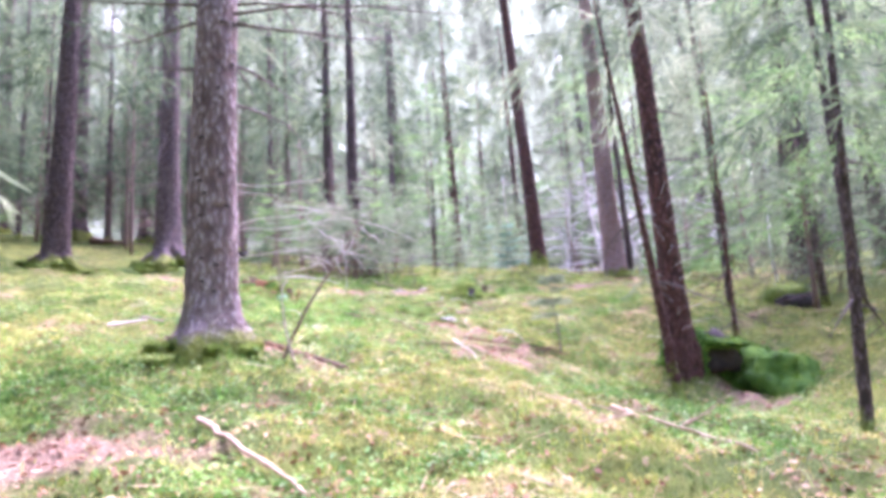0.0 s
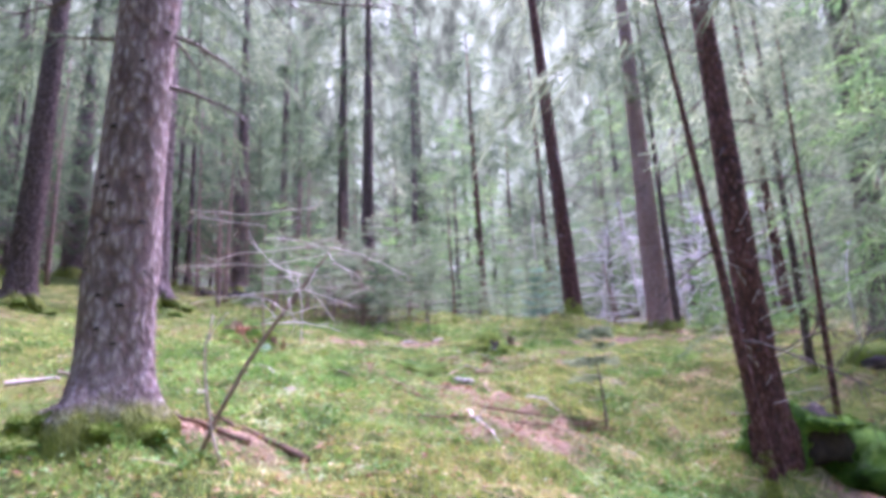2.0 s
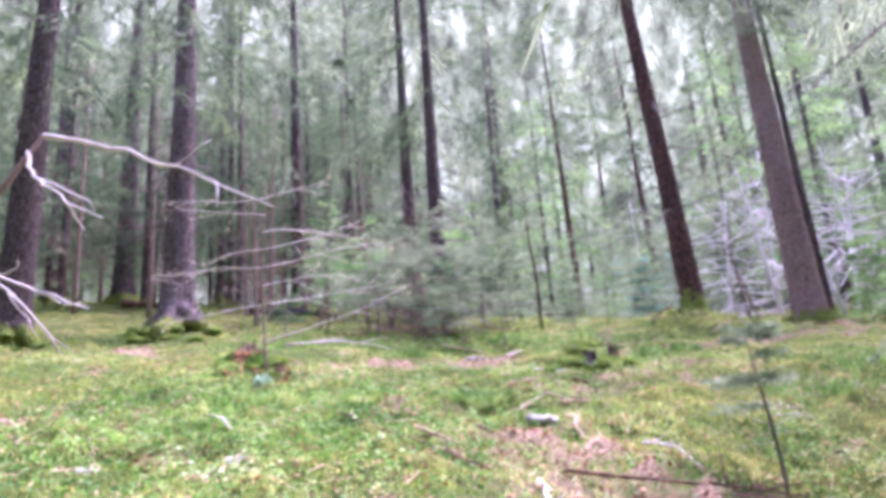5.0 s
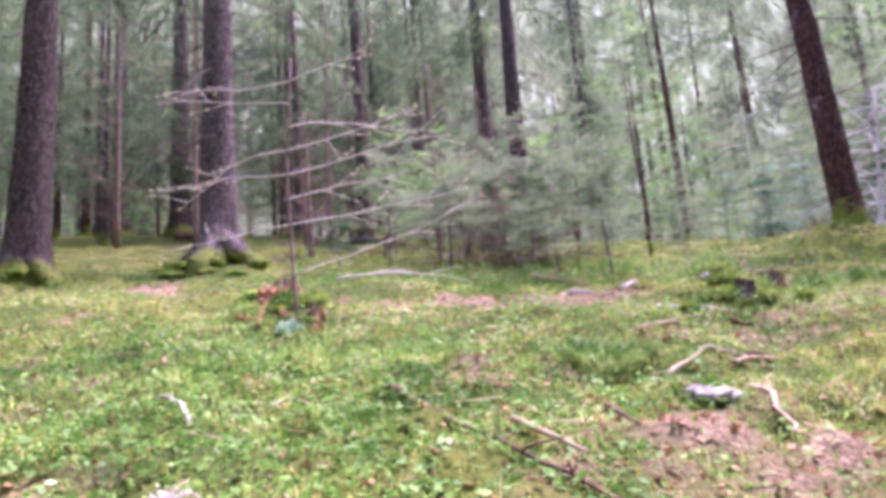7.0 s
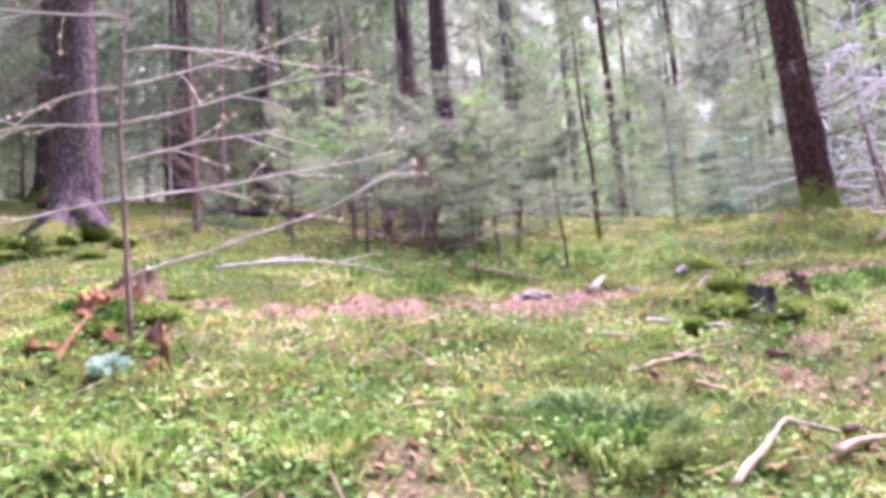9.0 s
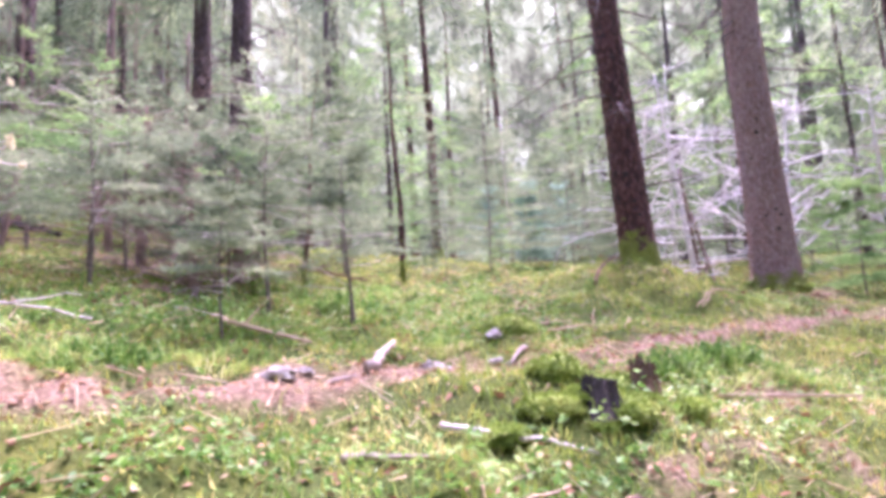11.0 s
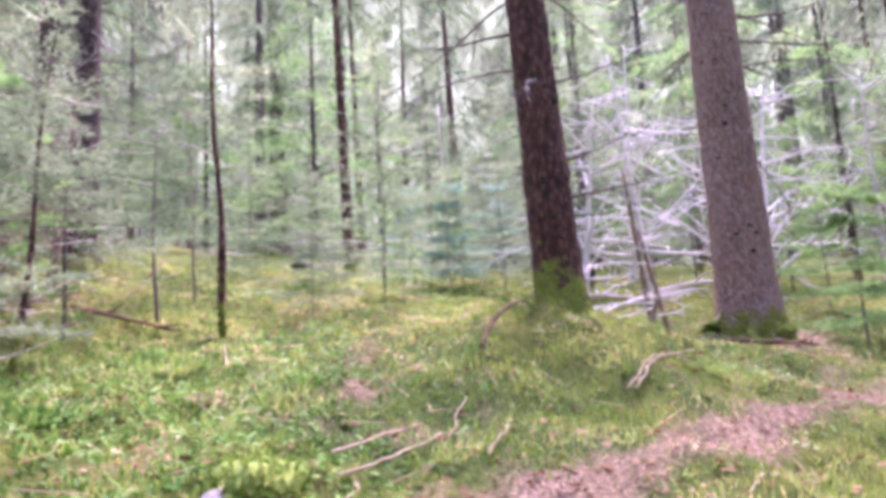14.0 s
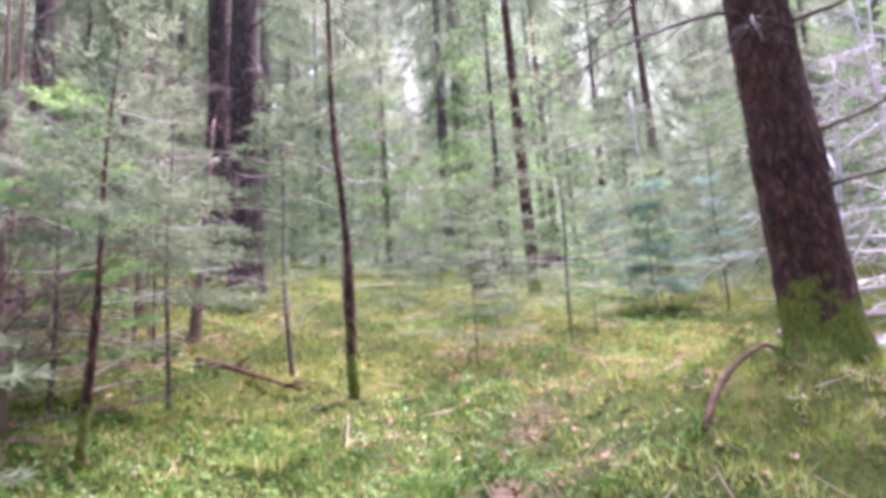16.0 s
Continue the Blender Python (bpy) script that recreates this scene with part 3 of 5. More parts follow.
spruce(-7.5, 32.5, 0.17, (0.010, 0.004), 16, BARK_MID, "slim straight spruce pole with few branches", 18, 6, (1.5, 6), 8)
spruce(-7.5, 35.2, 0.13, (0.025, 0.012), 15, BARK_MID, "slim straight spruce pole with few branches", 19, 6, (1.5, 6), 6)
spruce(-4.05, 27.8, 0.25, (0.006, 0.002), 18, BARK_MID, "straight spruce with reddish-brown bark", 20, 6.0, (1.8, 6.5), 22)
PAIR = spruce(-2.95, 26.4, 0.26, (0.012, 0.006), 18, BARK_MID, "straight spruce with reddish-brown bark", 21, 6.0, (1.6, 6.5), 26)
spruce(1.18, 29.0, 0.115, (-0.020, 0), 12, BARK_DARK, "thin dark spruce pole without lower branches", 22, 5.0, (2, 5), 6, flare=0.3)
DARKTREE = spruce(3.35, 21.85, 0.25, (-0.048, 0.012), 18, BARK_DARK, "leaning spruce with dark red-brown bark on a mossy mound", 23, 7.5, (1.6, 7), 14, z=4.70, flare=0.12)
STOUT = spruce(6.0, 23.1, 0.36, (-0.006, 0.002), 19, BARK_PINK, "stout spruce with smooth pinkish-grey bark", 24, 7.5, (2.0, 7), 14, flare=0.15)
spruce(7.0, 24.8, 0.12, (-0.010, 0), 14, BARK_MID, "slim spruce pole behind the stout one", 25, 7, (2, 6), 6)
STRIPPED = spruce(3.84, 11.25, 0.20, (-0.018, 0.006), 16, BARK_STRIPPED, "dark spruce with stripped bark patches and curled dead twigs", 26, 5.5, (1.2, 5), 14, z=1.62, flare=0.25)
spruce(3.47, 10.5, 0.075, (-0.086, 0.03), 7, BARK_DARK, "thin leaning stem beside the dark spruce", 27, 4.5, (1.4, 3.5), 3, flare=0.3, crown=False)
spruce(4.1, 7.0, 0.06, (0.050, -0.02), 8, BARK_MID, "thin crooked young spruce with a bent foot", 28, 2.6, (0.8, 3), 9, flare=0.4, bend=0.05, crown_scale=0.55)
spruce(5.2, 12.4, 0.045, (0.012, -0.006), 6, BARK_DARK, "very thin dark stem with small top", 29, 3.2, (0.5, 3), 5, flare=0.2, crown_scale=0.5)
spruce(10.5, 20.0, 0.30, (0.030, -0.02), 18, BARK_MID, "thick one of two spruces beside an upturned root", 30, 5.5, (2, 6), 8)
spruce(11.3, 20.9, 0.20, (0.028, -0.02), 17, BARK_MID, "slim one of two spruces beside an upturned root", 31, 5.5, (2, 6), 8)
spruce(10.8, 25.5, 0.19, (-0.020, 0.0), 15, BARK_DARK, "slender leaning spruce with dark bark", 32, 6, (1, 6), 9)



roots(BIG, 0.30, 811, [(-18, 0.75, 0.085), (-75, 0.35, 0.09), (-140, 0.5, 0.10), (190, 0.6, 0.09)], BARK_GREY)
roots(OLD, 0.36, 812, [(-22, 1.05, 0.20), (-60, 0.5, 0.17), (-105, 0.55, 0.19), (-150, 0.7, 0.18), (190, 0.8, 0.16)], BARK_OLD)
roots(EDGE, 0.33, 813, [(-15, 0.9, 0.17), (-60, 0.5, 0.15), (-110, 0.5, 0.16), (200, 0.8, 0.15)], BARK_MID)
roots(STOUT, 0.38, 814, [(-60, 0.35, 0.09), (-115, 0.4, 0.09), (180, 0.5, 0.08), (0, 0.5, 0.08)], BARK_PINK)


for tree, lean, rows in ((DARKTREE, (-0.048, 0.012), [(2.95, 188, 1.15, 16, 0.20), (3.5, 172, 0.9, 8, 0.20), (1.55, -25, 0.7, -14, 0.21), (1.15, -35, 0.95, -6, 0.21), (2.4, -15, 0.8, -4, 0.2), (3.9, 10, 1.3, 4, 0.18)]),
                         (STOUT, (-0.006, 0.002), [(4.0, -8, 1.2, 4, 0.28), (3.65, -20, 1.9, 6, 0.28), (3.3, -30, 0.7, 34, 0.3), (4.3, 195, 1.0, 30, 0.27), (4.5, 215, 1.2, 38, 0.27), (4.9, 170, 1.3, 42, 0.26)]),
                         (PAIR, (0.012, 0.006), [(4.4, -20, 1.0, -2, 0.2), (3.4, -35, 2.0, 10, 0.2), (3.9, -50, 1.8, 34, 0.2), (4.0, 200, 1.6, 16, 0.2), (3.1, -10, 0.9, 28, 0.2)]),
                         (OLD, (0.003, 0.002), [(4.6, -15, 1.7, 30, 0.26), (4.1, -25, 1.6, 24, 0.26), (3.7, -10, 1.2, 8, 0.26), (5.0, -40, 1.9, 34, 0.25), (3.3, 200, 0.9, 18, 0.27), (5.3, -5, 1.8, 26, 0.25)])):
    for n, (h, a, l, down, off) in enumerate(rows):
        part("branch", dead_branch_mesh("branch", 740 + 7 * n, l, 0.02, TWIG_DARK, 5, 0.02, 0.06), tree, "long bare dead branch", pose(lean[0] * h, lean[1] * h, h, 0, 0, a) @ pose(off, 0, 0, 0, down, 0))


def knots(t, radius, lean, height, count, seed, low=0.7, high=6.0):
    """Dark scars where branches have dropped, on the side of the trunk that the path passes."""
    r = np.random.default_rng(seed)
    for n in range(count):
        h, a = r.uniform(low, high), r.uniform(185, 355)
        rad = radius * (1 - 0.86 * (h / height) ** 0.9)
        part("knot", KNOT, t, "dark branch scar", pose(lean[0] * h, lean[1] * h, h, 0, 0, a) @ pose(rad, 0, 0, 0, 0, 0) @ Matrix.Diagonal((0.5, 1, r.uniform(0.6, 1.2), 1)))


KNOT = rock_mesh("knot", np.random.default_rng(77), (0.028, 0.034, 0.028), WOOD_BLACK, 0.2, 2)
knots(BIG, 0.30, (0.020, 0.006), 19, 34, 804, 0.5, 4.5)
knots(STOUT, 0.36, (-0.006, 0.002), 19, 26, 801)
knots(DARKTREE, 0.25, (-0.048, 0.012), 18, 34, 802)
knots(STRIPPED, 0.20, (-0.018, 0.006), 16, 14, 803, 0.5, 5)
BARE = rock_mesh("bare_patch", np.random.default_rng(78), (0.012, 0.022, 0.09), TWIG_WEATHER, 0.35, 2)
for n in range(7):
    h = 0.4 + 0.41 * n
    rad = 0.20 * (1 - 0.86 * (h / 16) ** 0.9)
    part("bare_patch", BARE, STRIPPED, "pale patch of stripped bark", pose(-0.018 * h, 0.006 * h, h, 0, 0, 225 + (n * 83) % 95) @ pose(rad, 0, 0, 20 * n, 0, 0) @ Matrix.Diagonal((0.7, 0.5 + 0.1 * (n % 4), 0.5 + 0.2 * (n % 3), 1)))
PALE_CURL = dead_branch_mesh("twig", 85, 0.45, 0.007, TWIG_PALE, 2, 0.03, 0.12)
for n in range(22):
    part("twig", PALE_CURL, STRIPPED, "pale curled dead twig", pose(-0.018 * (0.2 + 0.11 * n), 0, 0.2 + 0.11 * n, 0, 0, 200 + (n * 67) % 150) @ pose(0.17, 0, 0, 40 * n, -10, 0))

# ---- the stand beyond, on both sides and behind, with added shade trees ----
MODELS = [spruce(-26, 41 + 5 * k, (0.24, 0.3, 0.2, 0.16)[k], ((0.01, 0), (-0.015, 0.01), (0.02, 0), (-0.01, 0))[k], (17, 18, 15, 13)[k], (BARK_MID, BARK_MID, BARK_DARK, BARK_PINK)[k],
                 "tall spruce in the stand beyond, also copied unseen for shade", 50 + k, (4.0, 5.0, 3.2, 2.4)[k], (1.0, 5), 5) for k in range(4)]


def stand(x0, x1, y0, y1, count, gap, seed):
    r = np.random.default_rng(seed)
    spots = []
    for _ in range(count * 30):
        if len(spots) == count:
            break
        x, y = r.uniform(x0, x1), r.uniform(y0, y1)
        if all((x - a) ** 2 + (y - b) ** 2 > gap * gap for a, b in spots):
            spots.append((x, y))
            s = r.uniform(0.85, 1.15)
            copy_thing(MODELS[r.integers(4)], pose(x, y, float(ground_z(x, y)), 0, 0, r.uniform(0, 360)) @ Matrix.Diagonal((s, s, s, 1)))


stand(-22, 26, 40, 56, 36, 2.6, 91)
stand(-42, -20, 12, 50, 38, 2.6, 92)
stand(14, 40, 8, 40, 24, 3.2, 93)
stand(-25, 25, -22, -5, 6, 4.5, 94)
# Unseen spruces added on the left; their crowns block sky light from the floor.
for n, (px, py) in enumerate([(-6.5, 3.6), (-8.2, 7.6), (-6.2, 0.5), (-10.3, 11.3), (-11.0, 6.0), (-9.5, 2.2), (-12.6, 14.6), (-14.5, 10.5), (-15.5, 15.0), (-13.5, 4.0)]):
    copy_thing(MODELS[n % 4], pose(px, py, float(ground_z(px, py)), 0, 0, 71 * n) @ Matrix.Diagonal((1.15, 1.15, 1.1, 1)))

# ---- young spruces of the understorey ----
def young_mesh(seed, height, reach, boughs, material, low=0.25):
    return crown_mesh("needles", seed, height * low, height, reach, boughs, 9, 7, 0.075, 0.0062, material, 0.16, 0.10, 0.75, 0.10, 0.36, max(4, round(height * 3.2)))


def young_spruce(x, y, height, reach, seed, label, material=NEEDLE_PALE, boughs=26, low=0.3, lean=(0, 0), stem=0.016, twigs=10):
    r = np.random.default_rng(seed)
    t = thing("young_spruce", x, y, label, "sapling", "young spruces")
    line = np.array([(lean[0] * z + 0.02 * math.sin(3 * z + seed), lean[1] * z, z) for z in np.linspace(-0.15, height * 0.97, 12)])
    part("stem", Shape().tube(line, np.linspace(stem, 0.004, 12) * (1 + 0.12 * r.normal(0, 1, 12)), 7).mesh("stem", BARK_DARK if stem > 0.028 else TWIG_DARK), t, "dark thin stem")
    part("needles", young_mesh(seed, height, reach, int(boughs * 1.35), material, low), t, "", pose(lean[0] * height * 0.6, lean[1] * height * 0.6, 0))
    for k in range(twigs):
        h = height * r.uniform(0.12, 0.85)
        m = pose(lean[0] * h, lean[1] * h, h, 0, 0, r.uniform(0, 360)) @ pose(0, 0, 0, 0, r.uniform(-20, 12), 0) @ Matrix.Diagonal((min(1, reach * 0.7),) * 3 + (1,))
        part("twig", YOUNG_TWIG[k % 3], t, "", m)
    return t


YOUNG_TWIG = [dead_branch_mesh("twig", 80 + k, 0.9, 0.008, TWIG_PALE, 6, 0.02) for k in range(3)]
FEATHERY = "young spruce with sparse feathery grey-green boughs"
young_spruce(2.16, 12.66, 1.35, 0.55, 101, "small dying spruce with a dark foot and grey feathery top", NEEDLE_PALE, 18, 0.45, (-0.06, 0), 0.022)
young_spruce(-0.52, 18.45, 1.5, 0.75, 102, FEATHERY, NEEDLE_PALE, 24, 0.35, (-0.02, 0), 0.02)
young_spruce(-3.0, 20.3, 2.0, 0.9, 103, FEATHERY, NEEDLE_PALE, 26, 0.4, (0, 0), 0.022)
young_spruce(-4.6, 18.7, 0.85, 0.6, 104, "small drooping spruce with dark green boughs", NEEDLE, 14, 0.5)
young_spruce(0.08, 21.8, 4.6, 0.7, 105, "tall thin sapling with bare dark stem and few boughs", NEEDLE_PALE, 20, 0.4, (-0.035, -0.008), 0.04, 16)
young_spruce(-1.12, 20.4, 2.8, 0.9, 106, "thin bent sapling with pale side twigs", NEEDLE_PALE, 26, 0.35, (0.08, 0), 0.03, 14)
young_spruce(-1.7, 20.85, 2.2, 0.8, 107, FEATHERY, NEEDLE_BRIGHT, 26, 0.4, (0.05, 0), 0.024)
young_spruce(-2.7, 21.8, 2.4, 0.9, 108, FEATHERY, NEEDLE_PALE, 26, 0.35, (0, 0), 0.022)
young_spruce(-1.3, 19.05, 1.9, 0.9, 109, "young spruce with pale tangled lower twigs", NEEDLE_PALE, 28, 0.35, (0, 0), 0.022, 16)
young_spruce(-1.4, 17.65, 1.1, 0.6, 110, "young spruce with pale tangled lower twigs", NEEDLE_PALE, 18, 0.4, (0, 0), 0.014, 14)
young_spruce(-3.5, 22.6, 2.6, 1.0, 111, FEATHERY, NEEDLE_PALE, 30, 0.35)
for n, (sx, sy, h) in enumerate([(-3.6, 20.9, 2.6), (-2.3, 22.7, 3.0), (-4.2, 19.8, 2.2), (-5.0, 22.3, 3.2), (-2.05, 20.2, 1.1), (-2.6, 20.8, 1.6), (-1.75, 21.3, 1.0), (-2.9, 21.9, 2.0)]):
    young_spruce(sx, sy, h, 0.5 + 0.22 * h, 130 + n, "young spruce with layered grey-green boughs and dead twigs", NEEDLE_PALE if n % 3 else NEEDLE_BRIGHT, 24, 0.28, (0.01 * n, 0), 0.022, 14)
for n, (sx, sy, h) in enumerate([(-3.0, 19.4, 2.2), (-1.75, 19.5, 1.6), (-1.2, 21.4, 2.4), (-0.75, 22.6, 2.6), (-1.9, 22.4, 3.2)]):
    young_spruce(sx, sy, h, 0.42 + 0.2 * h, 150 + n, "young spruce with drab green boughs and many dead twigs", NEEDLE if n % 2 else NEEDLE_PALE, 22, 0.3, (0.02 * (n % 3 - 1), 0), 0.022, 9)
SAPLING = [young_spruce(-5.5 + 2.4 * k, 23.3 + 0.4 * k, 2.2 + 0.5 * k, 1.0 + 0.1 * k, 120 + k, "young spruce with dense grey-green boughs" if k else "bright green young spruce", (NEEDLE_BRIGHT, NEEDLE_PALE, NEEDLE, NEEDLE_PALE)[k], 32 + 4 * k, 0.12, twigs=5) for k in range(4)]


def thicket(x0, x1, y0, y1, count, gap, seed, scale=(0.7, 1.3)):
    r = np.random.default_rng(seed)
    spots = []
    for _ in range(count * 30):
        if len(spots) == count:
            break
        x, y = r.uniform(x0, x1), r.uniform(y0, y1)
        if all((x - a) ** 2 + (y - b) ** 2 > gap * gap for a, b in spots):
            spots.append((x, y))
            s = r.uniform(*scale)
            copy_thing(SAPLING[r.integers(4)], pose(x, y, float(ground_z(x, y)) - 0.02, 0, 0, r.uniform(0, 360)) @ Matrix.Diagonal((s, s, s, 1)))


thicket(-7, 1, 22.5, 31, 16, 1.3, 201, (0.5, 1.1))
thicket(1.8, 6, 25, 34, 12, 1.2, 202, (0.5, 1.2))
thicket(-14, 14, 32, 40, 22, 1.4, 203, (0.9, 2.2))
thicket(8, 18, 10, 20, 10, 1.6, 204, (0.8, 2.0))
thicket(-26, -12, 30, 42, 12, 2.2, 205, (0.8, 1.6))
thicket(8.5, 17, 25, 37, 14, 1.5, 206, (0.8, 1.7))
thicket(-36, -19, 18, 46, 20, 2.0, 207, (1.2, 2.4))


# ---- middle spruces with low hanging boughs ----
MID_CROWNS = [crown_mesh("crown", 300 + k, 1.4, 9.5, 2.3, 64, 11, 4, 0.24, 0.012, (NEEDLE_PALE, NEEDLE_BRIGHT, NEEDLE_PALE, NEEDLE)[k], 0.34, 0.95, 0.6, spread=0.22, whorls=17) for k in range(4)]


def mid_spruce(x, y, k, scale=1.0, label="half-grown spruce with low hanging grey-green boughs"):
    t = thing("half_grown_spruce", x, y, label, "tree", "half-grown spruces", None, 50.0 * x)
    t.scale = (scale,) * 3
    part("trunk", MID_TRUNK, t)
    part("crown", MID_CROWNS[k], t)
    for n in range(5):
        part("branch", DEAD[(n + k) % 6], t, "", pose(0, 0, 0.9 + 0.35 * n, 0, 0, 77 * n + 31 * k) @ pose(0.06, 0, 0, 20 * n, 8, 0))
    return t


MID_TRUNK = trunk_mesh("trunk", 333, 0.09, 10, (0, 0), BARK_MID, 0.4, 30, 12)
for n, (px, py) in enumerate([(5.9, 28.4), (9.2, 29.6), (-5.6, 27.4), (-7.0, 30.4), (-4.6, 31.0), (-9.0, 25.8), (6.6, 15.8), (8.2, 13.6), (9.4, 17.0), (3.6, 36.0), (0.2, 35.0), (-2.6, 34.0), (-5.6, 37.5), (2.2, 40.0), (7.6, 38.0), (-10.5, 33.0), (-11.8, 30.0), (-16.5, 25.0), (5.0, 43.0), (-1.5, 43.0), (-20.0, 35.5),  (12.6, 16.5), (12.0, 29.0), (14.5, 26.0), (11.0, 34.0), (8.0, 35.0), (16.0, 22.0), (-12.5, 22.5), (-15.5, 29.5), (-18.5, 24.5), (-9.5, 35.5), (-12.8, 38.5), (-21.5, 29.0), (-14.0, 20.0), (-17.0, 33.5), (-22.5, 33.0), (-13.0, 31.5), (-16.2, 21.8), (-20.5, 26.0), (-10.8, 40.0), (-17.5, 40.0), (-10.2, 27.6), (-11.6, 24.9), (-9.2, 32.4), (-14.6, 24.6), (-24.5, 24.0), (-26.0, 30.0), (-24.0, 38.0), (-19.0, 44.0), (-26.0, 19.0), (-22.0, 20.5), (-29.0, 34.0), (-14.0, 43.5), (10.4, 11.0), (8.4, 9.2), (13.0, 12.5), (11.2, 14.2)]):
    # Left of -4 the darker needles carry the stand's shade in their colour.
    mid_spruce(px, py, 3 if px < -4 else n % 3, (0.95 if px < -9 else 0.75) + 0.06 * (n * 5 % 9))

# ---- bleached dead spruces beyond the dark trunk ----
PALE = [dead_branch_mesh("bare_branch", 400 + k, (1.2, 1.7, 2.2, 2.6)[k], 0.046, TWIG_BONE, 7, 0.01, 0.07) for k in range(4)]
BROWN_TWIG = plain_material("dead_brown_twigs", [(0.3, (0.14, 0.085, 0.07)), (0.7, (0.30, 0.21, 0.18))], 12)
BROWN = [dead_branch_mesh("bare_branch", 410 + k, (1.2, 1.6, 1.9, 1.0)[k], 0.014, BROWN_TWIG, 8, 0.04, 0.02) for k in range(4)]


def dead_spruce(x, y, height, seed, pool, material, label, lean=(0.0, 0.0), count=44, tilt=0.0):
    r = np.random.default_rng(seed)
    t = thing("dead_spruce", x, y, label, "dead tree", "dead spruces")
    line = [(lean[0] * z, lean[1] * z, z) for z in np.linspace(-0.2, height, 10)]
    part("trunk", Shape().tube(line, np.linspace(0.07, 0.015, 10), 9).mesh("trunk", material), t)
    for n in range(count):
        h = height * r.uniform(0.08, 0.98)
        s = (1 - 0.6 * h / height) * r.uniform(0.6, 1.2)
        m = pose(lean[0] * h, lean[1] * h, h, 0, 0, r.uniform(0, 360)) @ pose(0.02, 0, 0, r.uniform(-180, 180), r.uniform(-45, 25) + tilt, 0) @ Matrix.Diagonal((s, s, s, 1))
        part("bare_branch", pool[r.integers(4)], t, "", m)
    return t


BLEACHED = "dead spruce with bleached bare branches"
dead_spruce(5.0, 26.2, 3.4, 421, PALE, TWIG_BONE, BLEACHED, (0.12, 0), 30)
dead_spruce(6.6, 27.2, 4.6, 422, PALE, TWIG_BONE, BLEACHED, (-0.10, 0), 34)
dead_spruce(8.3, 26.4, 4.0, 423, PALE, TWIG_BONE, BLEACHED, (0.15, 0.1), 32)
dead_spruce(9.6, 28.6, 5.2, 424, PALE, TWIG_BONE, BLEACHED, (-0.1, 0), 32)
dead_spruce(7.4, 30.0, 5.5, 425, PALE, TWIG_BONE, BLEACHED, (0.05, 0), 30)
dead_spruce(7.5, 25.2, 3.2, 439, PALE, TWIG_BONE, BLEACHED, (-0.2, 0), 26)
dead_spruce(11.4, 27.4, 4.4, 419, PALE, TWIG_BONE, BLEACHED, (0.0, 0), 26)
dead_spruce(8.6, 23.6, 3.0, 427, BROWN, BROWN_TWIG, "dead spruce with fine brown twigs", (0.05, 0), 40)
dead_spruce(10.2, 22.4, 4.0, 428, BROWN, BROWN_TWIG, "dead spruce with fine brown twigs", (-0.05, 0), 44)
dead_spruce(-6.6, 22.6, 6.0, 429, BROWN, BROWN_TWIG, "dead spruce with fine brown twigs", (0.02, 0), 54)
dead_spruce(-10.6, 24.2, 5.5, 430, BROWN, BROWN_TWIG, "dead spruce with fine brown twigs", (0.0, 0), 44)
dead_spruce(-5.2, 25.2, 4.2, 431, BROWN, BROWN_TWIG, "dead spruce with fine brown twigs", (0.03, 0), 40)
dead_spruce(-9.3, 21.6, 6.5, 435, BROWN, BROWN_TWIG, "dead spruce with fine brown twigs", (0.0, 0), 50)
dead_spruce(-12.2, 26.4, 7.0, 436, BROWN, BROWN_TWIG, "dead spruce with fine brown twigs", (0.0, 0), 50)
dead_spruce(-6.0, 29.4, 6.0, 437, BROWN, BROWN_TWIG, "dead spruce with fine brown twigs", (0.0, 0), 46)
dead_spruce(-4.4, 23.6, 4.5, 438, BROWN, BROWN_TWIG, "dead spruce with fine brown twigs", (0.0, 0), 46)
dead_spruce(8.2, 15.2, 3.8, 432, BROWN, BROWN_TWIG, "dead spruce with fine brown twigs", (0.03, 0), 40)
dead_spruce(-2.2, 23.6, 2.4, 433, BROWN, BROWN_TWIG, "low dead spruce with tangled brown twigs", (0.1, 0), 30)
dead_spruce(-4.9, 21.4, 1.3, 434, BROWN, BROWN_TWIG, "low dead spruce with tangled brown twigs", (0.2, 0), 16)

for n, (dx, dy, dh) in enumerate([(-8.2, 24.6, 6.5), (-11.2, 21.4, 7.0), (-13.6, 24.0, 7.5), (-15.0, 27.6, 7.0), (-9.6, 30.6, 6.5), (-3.6, 24.8, 4.0), (-7.2, 26.6, 6.0), (-12.8, 17.8, 7.0), (-3.2, 21.4, 2.2), (-6.2, 20.9, 3.0), (-1.85, 20.6, 1.3), (-2.6, 21.5, 1.9), (-2.2, 20.0, 1.2)]):
    dead_spruce(dx, dy, dh, 640 + n, BROWN, BROWN_TWIG, "dead spruce with fine brown twigs", (0.02 * (n % 3 - 1), 0), 46)

# ---- the near dead sapling with its tangle of pale twigs ----
def bowed(a, b, c, n=12, wob=0.0, r=None):
    """A line from a to c that bends towards b."""
    a, b, c = (np.array(v, float) for v in (a, b, c))
    q = np.linspace(0, 1, n)[:, None]
    b = 2 * b - 0.5 * (a + c)
    line = (1 - q) ** 2 * a + 2 * q * (1 - q) * b + q**2 * c
    if wob:
        line[1:-1] += r.normal(0, wob, (n - 2, 3))
    return line


